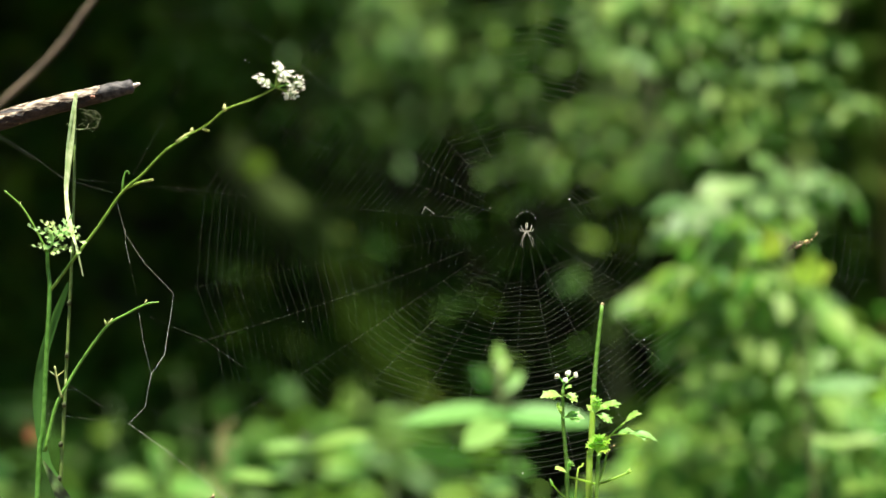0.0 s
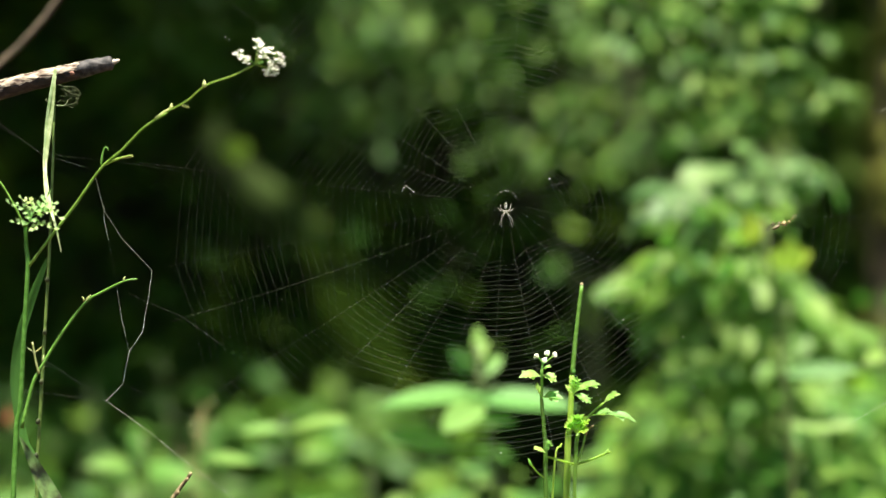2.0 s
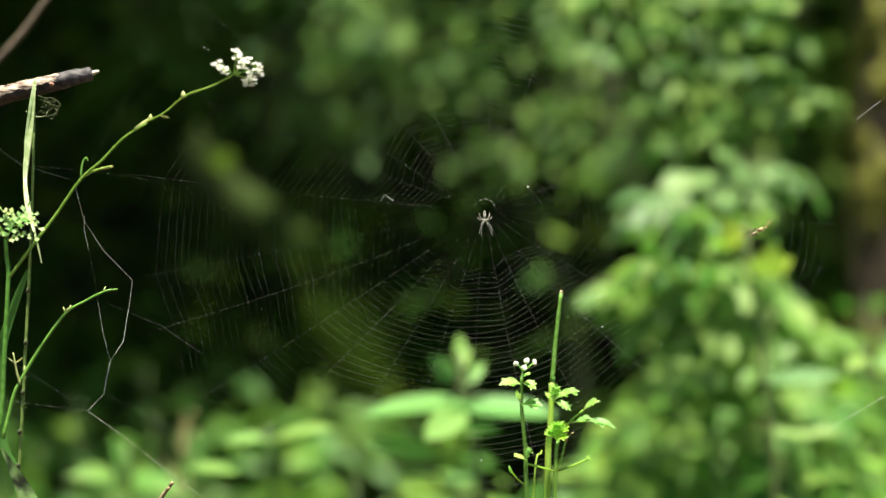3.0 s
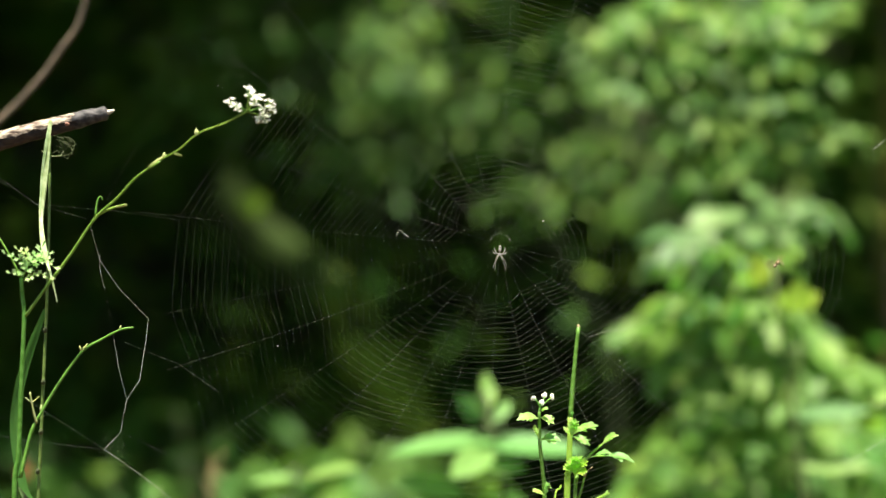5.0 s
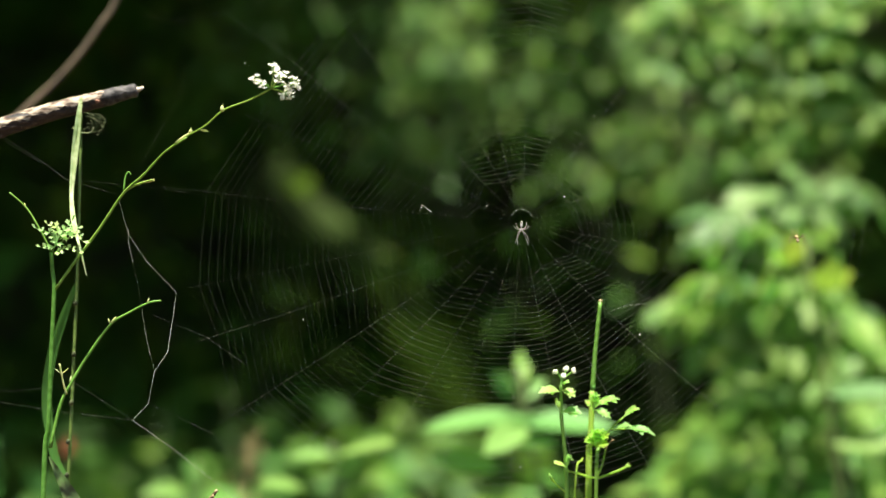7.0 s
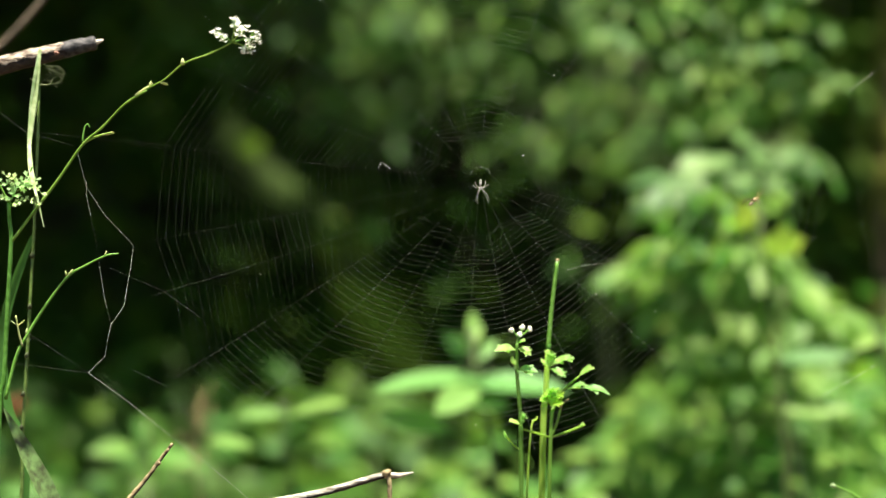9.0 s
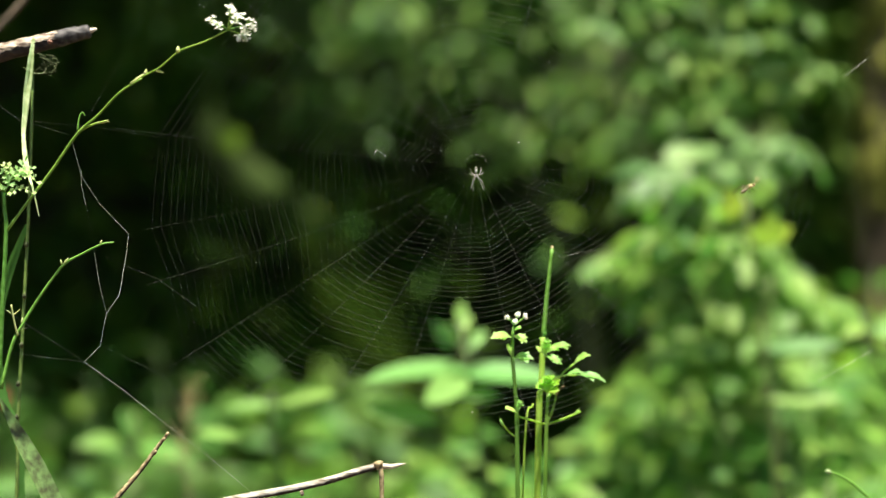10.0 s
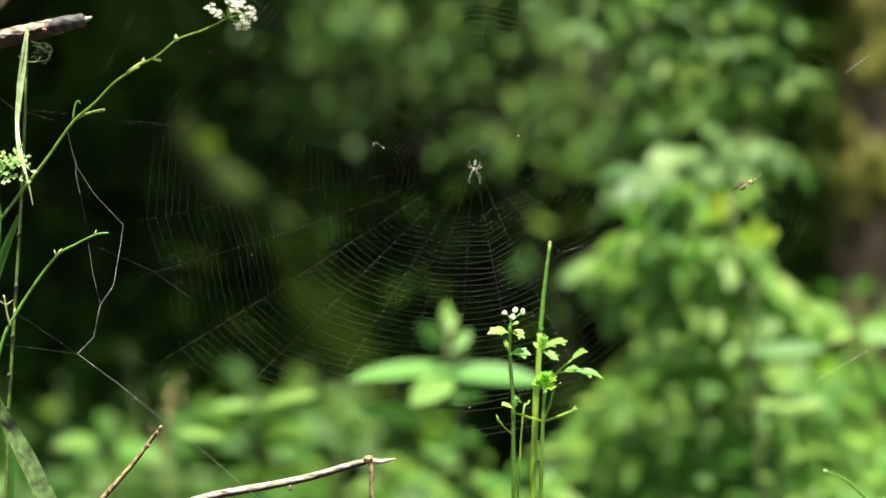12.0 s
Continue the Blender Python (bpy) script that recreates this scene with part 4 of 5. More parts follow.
    # frame of thicker silk and its anchors
    rope([(-0.1680, -0.0100, 0.6264), (-0.1637, -0.0050, 0.6076), (-0.1547, 0.0000, 0.5930), (-0.1398, 0.0030, 0.5771), (-0.1411, 0.0020, 0.5652), (-0.1427, 0.0000, 0.5550), (-0.1439, -0.0020, 0.5454), (-0.1503, -0.0050, 0.5356), (-0.1518, -0.0070, 0.5276), (-0.1531, -0.0080, 0.5189), (-0.1613, -0.0100, 0.5103)], 0.00013)
    rope([(-0.1637, -0.0050, 0.6105), (-0.1637, -0.0050, 0.6032), (-0.1614, -0.0050, 0.5927)], 0.00013)
    rope([(-0.1567, -0.0050, 0.5668), (-0.1544, -0.0050, 0.5522), (-0.1520, -0.0050, 0.5420), (-0.1503, -0.0050, 0.5356)], 0.0001)
    rope([(-0.1614, -0.0050, 0.5927), (-0.1584, -0.0050, 0.5784), (-0.1567, -0.0050, 0.5668)], 0.00007, SILK)
    rope([(-0.2663, 0.0100, 0.6828), (-0.2292, 0.0000, 0.6588), (-0.2117, 0.0000, 0.6477), (-0.1963, -0.0050, 0.6367), (-0.1681, -0.0200, 0.6285)], 0.00006, SILK)
    rope([(-0.1963, -0.0050, 0.6367), (-0.1559, -0.0020, 0.6330), (-0.1243, 0.0030, 0.6281)], 0.00004, SILK)
    rope([(-0.1613, -0.0100, 0.5103), (-0.1912, -0.0200, 0.5312), (-0.1998, -0.0200, 0.5370)], 0.00008, SILK)
    rope([(-0.2526, 0.0000, 0.5278), (-0.2283, -0.0050, 0.5254), (-0.2101, -0.0100, 0.5272), (-0.1883, -0.0200, 0.5283)], 0.00007, SILK)
    rope([(-0.2526, 0.0000, 0.5228), (-0.2283, -0.0050, 0.5193), (-0.1955, -0.0100, 0.5144), (-0.1613, -0.0100, 0.5103)], 0.00007, SILK)
    rope([(-0.1613, -0.0100, 0.5103), (-0.1404, -0.0100, 0.4953), (-0.1230, -0.0100, 0.4813), (-0.1000, -0.0080, 0.4637), (-0.0655, 0.0000, 0.4336)], 0.00012)
    rope([(-0.1531, -0.0080, 0.5189), (-0.1352, -0.0040, 0.5099), (-0.1205, 0.0000, 0.5023), (-0.1093, 0.0000, 0.4863), (-0.1006, 0.0000, 0.4658), (-0.0830, 0.0000, 0.4366)], 0.00009, SILK)
    rope([(-0.1367, 0.0100, 0.7211), (-0.1361, 0.0100, 0.7034), (-0.1352, 0.0100, 0.6887), (-0.1444, 0.0000, 0.6675), (-0.1580, -0.0200, 0.6377)], 0.000022, SILK)
    rope([(-0.1573, 0.0100, 0.7240), (-0.1367, 0.0100, 0.7211), (-0.1010, 0.0050, 0.7280), (-0.0656, 0.0030, 0.7410)], 0.00003, SILK)
    rope([(-0.1512, -0.0050, 0.5653), (-0.1384, -0.0020, 0.5594), (-0.1242, 0.0020, 0.5534), (-0.1037, 0.0030, 0.5388)], 0.00009, SILK)
    rope([(0.1858, 0.0300, 0.5103), (0.2133, 0.0340, 0.4914), (0.2242, 0.0360, 0.4813)], 0.00007, SILK)
    rope([(0.2148, 0.0340, 0.4914), (0.2287, 0.0360, 0.4981)], 0.00006, SILK)
    rope([(0.2287, 0.0360, 0.4981), (0.2394, 0.0370, 0.5041), (0.2580, 0.0400, 0.5144)], 0.00011)
    rope([(0.2580, 0.0400, 0.5144), (0.3085, 0.0500, 0.5396)], 0.00007, SILK)
    rope([(0.2001, 0.0360, 0.4651), (0.2061, 0.0360, 0.4771), (0.2133, 0.0340, 0.4914)], 0.00006, SILK)
    rope([(0.2213, 0.0280, 0.6726), (0.2363, 0.0280, 0.6654), (0.2413, 0.0280, 0.6624)], 0.00017, SILK)
    rope([(0.2413, 0.0280, 0.6624), (0.2499, 0.0290, 0.6690), (0.2540, 0.0303, 0.6720)], 0.00014)
    rope([(0.2540, 0.0303, 0.6720), (0.2609, 0.0320, 0.6770), (0.3085, 0.0500, 0.7096)], 0.00009, SILK)
    rope([(0.2413, 0.0280, 0.6624), (0.2437, 0.0280, 0.6332), (0.2452, 0.0280, 0.6063), (0.2563, 0.0280, 0.5540), (0.2508, 0.0340, 0.5253)], 0.00006, SILK)
    rope([(-0.2526, 0.0000, 0.5652), (-0.2292, 0.0000, 0.6573)][1:] + [(-0.2117, 0.0000, 0.6465)], 0.00006, SILK)

    # dust and scraps caught in the silk
    for p, r in (((-0.0097, 0.0020, 0.6205), 0.0006), ((-0.0047, 0.0020, 0.6184), 0.0007), ((0.0657, 0.0050, 0.6258), 0.0011), ((0.1049, 0.0100, 0.5526), 0.0007),
                 ((0.0414, 0.0060, 0.4834), 0.0008), ((0.1369, 0.0200, 0.5433), 0.0006), ((-0.0727, 0.0030, 0.5622), 0.0005), ((0.0246, 0.0030, 0.6211), 0.0005),
                 ((-0.1026, 0.0030, 0.6979), 0.0007), ((-0.1005, 0.0030, 0.6967), 0.0005), ((-0.0422, 0.0030, 0.7070), 0.0005), ((0.0818, 0.0080, 0.6682), 0.0005)):
        part("scrap", Shape().ball(p, (r * 0.36, r * 0.36, r * 0.62), (rng.random(), rng.random(), rng.random()), 4, 6, 0.25), DEBRIS, web, "white scrap caught in the silk")
    rope([(-0.0047, 0.0020, 0.6184), (-0.0094, 0.0020, 0.6220), (-0.0108, 0.0020, 0.6184)], 0.00014)
    rope([(0.0657, 0.0050, 0.6258), (0.0669, 0.0050, 0.6220), (0.0722, 0.0050, 0.6120), (0.0757, 0.0050, 0.6047)], 0.00009, SILK)
    rope([(0.0693, 0.0050, 0.6226), (0.0767, 0.0060, 0.6250), (0.0855, 0.0070, 0.6285)], 0.00005, SILK)
    rope([(0.0900, 0.0300, 0.5650), (0.1005, 0.0300, 0.5680), (0.1095, 0.0300, 0.5689)], 0.00006)


build_web()


# ---- the spider on the hub ----
def build_spider():
    c = Vector((0.0429, -0.0020, 0.6108))
    ob = thing("spider", c, "small pale orb-weaver spider hanging head down at the hub", "spider")

    def spot(x, z, y=0.0):
        return c + Vector((x, y, z)) * 0.0009

    part("abdomen", Shape().ball(spot(0, 0.6), (0.0008, 0.0008, 0.0019), (0.05, 0, 1), 8, 10), SPIDER, ob, "striped grey-green abdomen")
    part("stripe", Shape().ball(spot(0, 0.7, -0.55), (0.00028, 0.0004, 0.0015), (0.05, 0, 1), 6, 8), INSECT_DARK, ob, "dark stripe along the abdomen")
    part("head", Shape().ball(spot(0.1, -2.6), (0.0007, 0.0007, 0.0010), (0, 0, 1), 6, 8), SPIDER, ob)
    legs = [[(-0.4, -2.6), (-2.0, -4.5), (-2.4, -6.5), (-3.6, -10.6)], [(0.5, -2.6), (2.0, -4.6), (3.4, -6.6), (4.6, -10.4)],
            [(-0.3, -3.0), (-1.4, -5.2), (-2.2, -7.5), (-2.4, -11.8)], [(0.4, -3.0), (1.4, -5.0), (2.6, -7.6), (4.0, -11.8)],
            [(-0.6, -2.2), (-2.0, -1.6), (-2.8, -0.2), (-3.2, 1.4)], [(0.6, -2.2), (2.0, -1.6), (2.8, 0.0), (3.0, 1.6)],
            [(-0.6, -2.3), (-2.4, -2.4), (-3.6, -1.6), (-4.4, -0.6)], [(0.6, -2.3), (2.2, -2.4), (3.4, -1.8), (4.4, -0.8)]]
    for leg in legs:
        line = smooth_line([spot(x, z, -0.4 if k == 1 else 0.2) for k, (x, z) in enumerate(leg)], 3)
        part("leg", Shape().tube(line, [0.00016, 0.00010], 5), SPIDER_LEG, ob)
    return ob


SPIDER_THING = build_spider()


# ---- an insect caught in the threads ----
def build_insect():
    c = Vector((0.1915, 0.0450, 0.6027))
    ob = thing("insect", c, "small brown winged insect caught in the web", "insect")

    def spot(x, y, z):
        return c + Vector((x, y, z)) * 0.0014

    part("abdomen", Shape().ball(spot(-1.6, 0, -1.0), (0.0009, 0.0009, 0.0024), (0.85, 0, 0.5), 7, 8), INSECT_DARK, ob)
    part("thorax", Shape().ball(spot(1.4, 0, 0.8), (0.0012, 0.0011, 0.0016), (0.85, 0, 0.5), 7, 8), INSECT, ob)
    part("head", Shape().ball(spot(3.4, 0, 1.5), (0.0008, 0.0008, 0.0008), (0.85, 0, 0.5), 6, 8), INSECT, ob)
    for side in (-1, 1):
        part("wing", Shape().blade([spot(0.8, side * 0.6, 1.2), spot(-1.5, side * 1.6, 0.6), spot(-4.5, side * 2.2, -1.4), spot(-6.0, side * 2.0, -2.6)], [0.0006, 0.0018, 0.002, 0.0006], (0.3, side * 0.9, 0.5), 0.1), WING, ob)
        for k in (-2.4, 0.2, 2.6):
            part("leg", Shape().tube([spot(k, side * 0.7, 0), spot(k - 0.6 + side, side * 2.2, 1.2), spot(k - 1.4, side * 3.0, -1.8)], [0.00022, 0.00012], 4), INSECT_DARK, ob)
        part("feeler", Shape().tube([spot(3.8, side * 0.3, 1.9), spot(5.0, side * 0.8, 3.2), spot(5.6, side * 1.0, 4.4)], 0.00012, 4), INSECT, ob)
    part("silk_line", Shape().tube([spot(0, 0, 1.5), spot(2, -5, 20), spot(4, -14, 42)], 0.00005, 3), SILK, ob)
    return ob


INSECT_THING = build_insect()


# ---- wild parsley ----
def frond(ob, points, size, pairs, face, material, rng, name="leaf"):
    """A small divided leaf: a rib with pairs of toothed leaflets, in one mesh."""
    line = smooth_line(points, 6)
    s = Shape()
    s.tube(line, [size * 0.05, size * 0.02], 5)
    n = len(line)
    spots = [(line[int((n - 1) * (k + 1) / (pairs + 1))], side, 1 - 0.45 * k / pairs, k) for k in range(pairs) for side in (-1, 1)]
    spots.append((line[-1], 0, 0.8, pairs))
    for p, side, f, k in spots:
        ahead = (line[-1] - line[0]).normalized()
        out = ahead.cross(Vector(face)).normalized() * side
        way_out = (ahead * (0.55 if side else 1.0) + out * 0.9 + Vector((rng.gauss(0, .12), rng.gauss(0, .2), rng.gauss(0, .12)))).normalized()
        length = size * f * rng.uniform(0.8, 1.15)
        for turn, g in ((0, 1.0), (0.65, 0.62), (-0.65, 0.62)):
            d = Matrix.Rotation(turn, 3, Vector(face).normalized()) @ way_out
            start = p + way_out * length * (0.2 * (2 - abs(turn)) * 0.8 if turn else 0.0)
            L = length * g
            s.blade([start, start + d * L * 0.3, start + d * L * 0.62 + Vector(face) * L * 0.06, start + d * L], [L * 0.14, L * 0.34, L * 0.32, L * 0.05], face, 0.22)
    return part(name, s, material, ob)


def toothed(ob, start, end, width, face=(0.05, -0.62, 0.75), material=LIME):
    """One deeply toothed young leaf from start to end."""
    a, e = Vector(start), Vector(end)
    span = (e - a).length
    pts = [a.lerp(e, t) + Vector((0, 0, 0.12 * span * math.sin(math.pi * t))) for t in np.linspace(0, 1, 13)]
    # lobes of uneven depth on both sides of the rib
    rng = random.Random(round(a.x * 1e5) + round(e.z * 1e5))
    along = (e - a).normalized()
    across = along.cross(Vector(face)).normalized()
    up = across.cross(along)
    s = Shape()
    s.blade(pts, [width * w for w in (0.08, 0.10, 0.22, 0.46, 0.60, 0.68, 0.66, 0.60, 0.50, 0.44, 0.34, 0.22, 0.03)], face, 0.3)
    for side in (-1, 1):
        for i, reach in ((4, 0.52), (6, 0.60), (8, 0.46)):
            r = width * reach * rng.uniform(0.75, 1.2)
            out = across * side * 0.85 + along * rng.uniform(0.35, 0.75) + up * rng.uniform(-0.25, 0.35)
            tip = pts[i] + out * r
            s.blade([pts[i] - across * side * width * 0.05, pts[i].lerp(tip, 0.5), pts[i].lerp(tip, 0.8), tip], [span * 0.16, span * 0.17, span * 0.11, span * 0.02], face, 0.15)
    return part("leaf", s, material, ob)


def floret(ob, p, r, rng, opened=True):
    """One small white flower of five petals."""
    s = Shape()
    p = Vector(p)
    if not opened:
        s.ball(p, (r, r, r * 1.1), (0, 0, 1), 5, 7, 0.12)
    else:
        tilt = Euler((rng.uniform(-.9, .5), rng.uniform(-.7, .7), rng.uniform(0, 6))).to_matrix()
        up = tilt @ Vector((0, 0, 1))
        for k in range(5):
            a = 2 * math.pi * k / 5 + rng.uniform(-.15, .15)
            d = tilt @ Vector((math.cos(a), math.sin(a), rng.uniform(0.15, 0.45)))
            size = r * rng.uniform(0.85, 1.2)
            # each petal is cleft at its end and curls back inwards
            s.blade([p, p + d * size * 0.45, p + d * size * 0.85 + up * size * 0.08, p + d * size * 1.1 + up * size * 0.22], [size * 0.2, size * 0.62, size * 0.78, size * 0.5], up, 0.3)
        s.ball(p + up * r * 0.12, (r * 0.3, r * 0.3, r * 0.24), up, 4, 5)
    return part("flower", s, PETAL, ob)


def stalk(ob, points, r0, r1, material=STEM, name="stem", sides=10, label=""):
    return part(name, Shape().tube(smooth_line(points, 6), [r0 * 0.7, r1 * 0.75], sides, rough=0.03), material, ob, label)


def nub(ob, p, d, length, r, material=BUD):
    """A small papery sheath at a joint."""
    p, d = Vector(p), Vector(d).normalized()
    part("sheath", Shape().tube([p, p + d * length * 0.5, p + d * length], [r * 0.75, r * 0.85, r * 0.2], 7), material, ob)


def build_left_parsley():
    rng = random.Random(31)
    foot = Vector((-0.2070, -0.0180, 0.4728))
    base = (foot.x - 0.012, foot.y, ground_height(foot.x, foot.y) - 0.01)
    ob = thing("wild_parsley", base, "flowering wild parsley with green stems and a white umbel", "plant", "wild parsley plants")
    stalk(ob, [base, (foot.x - 0.006, foot.y, 0.25), foot, (-0.2041, -0.0180, 0.5080), (-0.2023, -0.0190, 0.5427), (-0.2004, -0.0200, 0.5787), (-0.2012, -0.0200, 0.5888), (-0.2016, -0.0210, 0.5986)], 0.0022, 0.0013)
    stalk(ob, [(-0.2016, -0.0210, 0.5986), (-0.2075, -0.0220, 0.6106), (-0.2144, -0.0220, 0.6216), (-0.2230, -0.0220, 0.6296)], 0.0008, 0.0006)
    nub(ob, (-0.2150, -0.0220, 0.6216), (0.0, 0, 1), 0.0025, 0.0005)
    stalk(ob, [(-0.2001, -0.0200, 0.5787), (-0.1887, -0.0210, 0.5940), (-0.1758, -0.0230, 0.6106), (-0.1630, -0.0260, 0.6284), (-0.1517, -0.0300, 0.6380), (-0.1401, -0.0340, 0.6493), (-0.1280, -0.0380, 0.6565)], 0.0012, 0.0007, name="flower_stalk")
    stalk(ob, [(-0.1283, -0.0380, 0.6571), (-0.1183, -0.0420, 0.6620), (-0.1083, -0.0460, 0.6697), (-0.0945, -0.0490, 0.6746), (-0.0834, -0.0510, 0.6801)], 0.0007, 0.0006, name="flower_stalk")
    stalk(ob, [(-0.1627, -0.0260, 0.6295), (-0.1558, -0.0270, 0.6329), (-0.1476, -0.0280, 0.6352)], 0.0010, 0.0007)
    nub(ob, (-0.1523, -0.0275, 0.6341), (1, 0, 0.12), 0.006, 0.0008)
    nub(ob, (-0.1493, -0.0280, 0.6346), (1, 0, 0.35), 0.003, 0.0005)
    stalk(ob, [(-0.1627, -0.0260, 0.6301), (-0.1622, -0.0260, 0.6347), (-0.1613, -0.0260, 0.6384), (-0.1599, -0.0260, 0.6395), (-0.1590, -0.0260, 0.6378)], 0.0008, 0.0004)
    nub(ob, (-0.1342, -0.0360, 0.6537), (0.8, -0.1, 0.55), 0.011, 0.0010)
    nub(ob, (-0.1266, -0.0380, 0.6582), (0.2, 0, 1), 0.003, 0.0009)
    nub(ob, (-0.1206, -0.0410, 0.6603), (0.9, 0, -0.3), 0.004, 0.0009)
    nub(ob, (-0.1089, -0.0460, 0.6688), (-0.05, 0, 1), 0.0035, 0.0013)
    # lower side branch
    stalk(ob, [(-0.2033, -0.0180, 0.4965), (-0.1981, -0.0160, 0.5189), (-0.1925, -0.0150, 0.5303), (-0.1835, -0.0130, 0.5453), (-0.1721, -0.0120, 0.5606), (-0.1629, -0.0110, 0.5664), (-0.1525, -0.0110, 0.5716), (-0.1458, -0.0110, 0.5727)], 0.0014, 0.0006, name="side_branch")
    nub(ob, (-0.1721, -0.0120, 0.5606), (0.6, 0, 0.9), 0.0048, 0.0008)
    nub(ob, (-0.1726, -0.0120, 0.5609), (-0.3, 0, 1), 0.003, 0.0006)
    nub(ob, (-0.1531, -0.0110, 0.5713), (0.35, 0, 0.9), 0.003, 0.0006)
    nub(ob, (-0.1931, -0.0150, 0.5298), (0.1, 0, 1), 0.004, 0.0008)
    stalk(ob, [(-0.1949, -0.0160, 0.5243), (-0.1965, -0.0170, 0.5305), (-0.1981, -0.0180, 0.5403)], 0.0009, 0.0006, BUD, "dry_shoot", label="withered cream shoot")
    stalk(ob, [(-0.1971, -0.0170, 0.5345), (-0.1997, -0.0170, 0.5368), (-0.2020, -0.0170, 0.5382)], 0.0004, 0.0003, BUD, "dry_shoot")
    stalk(ob, [(-0.1971, -0.0170, 0.5351), (-0.1948, -0.0170, 0.5368), (-0.1936, -0.0170, 0.5380)], 0.0004, 0.0003, BUD, "dry_shoot")
    # the divided leaf
    for pts, size, pairs in (([(-0.2008, -0.0210, 0.5986), (-0.1971, -0.0225, 0.6060), (-0.1929, -0.0240, 0.6112), (-0.1898, -0.0255, 0.6146)], 0.0048, 4),
                             ([(-0.2008, -0.0210, 0.5986), (-0.1988, -0.0225, 0.6037), (-0.2020, -0.0240, 0.6083), (-0.2090, -0.0255, 0.6109)], 0.0042, 5),
                             ([(-0.1973, -0.0210, 0.6060), (-0.1988, -0.0225, 0.6112), (-0.2032, -0.0240, 0.6132)], 0.0038, 3),
                             ([(-0.2008, -0.0210, 0.5980), (-0.1965, -0.0225, 0.5994), (-0.1911, -0.0240, 0.6006), (-0.1863, -0.0255, 0.5980)], 0.0038, 4),
                             ([(-0.1973, -0.0210, 0.6049), (-0.1914, -0.0225, 0.6078), (-0.1871, -0.0240, 0.6072), (-0.1840, -0.0255, 0.6037)], 0.0044, 4),
                             ([(-0.2008, -0.0210, 0.5991), (-0.2028, -0.0225, 0.6011), (-0.2066, -0.0240, 0.6011)], 0.0034, 2),
                             ([(-0.1956, -0.0210, 0.6083), (-0.1908, -0.0225, 0.6095), (-0.1868, -0.0240, 0.6109)], 0.0040, 3)):
        frond(ob, pts, size, pairs, (0.1, -0.75, 0.6), FROND, rng)
    # the umbel
    top = Vector((-0.0834, -0.0510, 0.6801))
    for (px, py, pz), count, r in ((Vector((-0.0893, -0.0530, 0.6835)), 21, 0.0013), (Vector((-0.0824, -0.0480, 0.6893)), 21, 0.0013), (Vector((-0.0779, -0.0560, 0.6848)), 18, 0.0013),
                                   (Vector((-0.0716, -0.0520, 0.6822)), 22, 0.0013), (Vector((-0.0752, -0.0500, 0.6767)), 18, 0.0013)):
        c = Vector((px, py, pz))
        ray = stalk(ob, [top, top.lerp(c, 0.55) + Vector((0, 0, 0.0006)), c - (c - top).normalized() * 0.002], 0.0005, 0.0004, STEM, "umbel_ray", 6)
        for k in range(count):
            q = c + Vector((rng.gauss(0, 0.0018), rng.gauss(0, 0.0018), rng.gauss(0, 0.0015)))
            part("pedicel", Shape().tube([c - (c - top).normalized() * 0.002, q], 0.00022, 4), STEM, ray)
            floret(ray, q, r * rng.uniform(0.65, 1.0), rng, rng.random() < 0.93)


build_left_parsley()


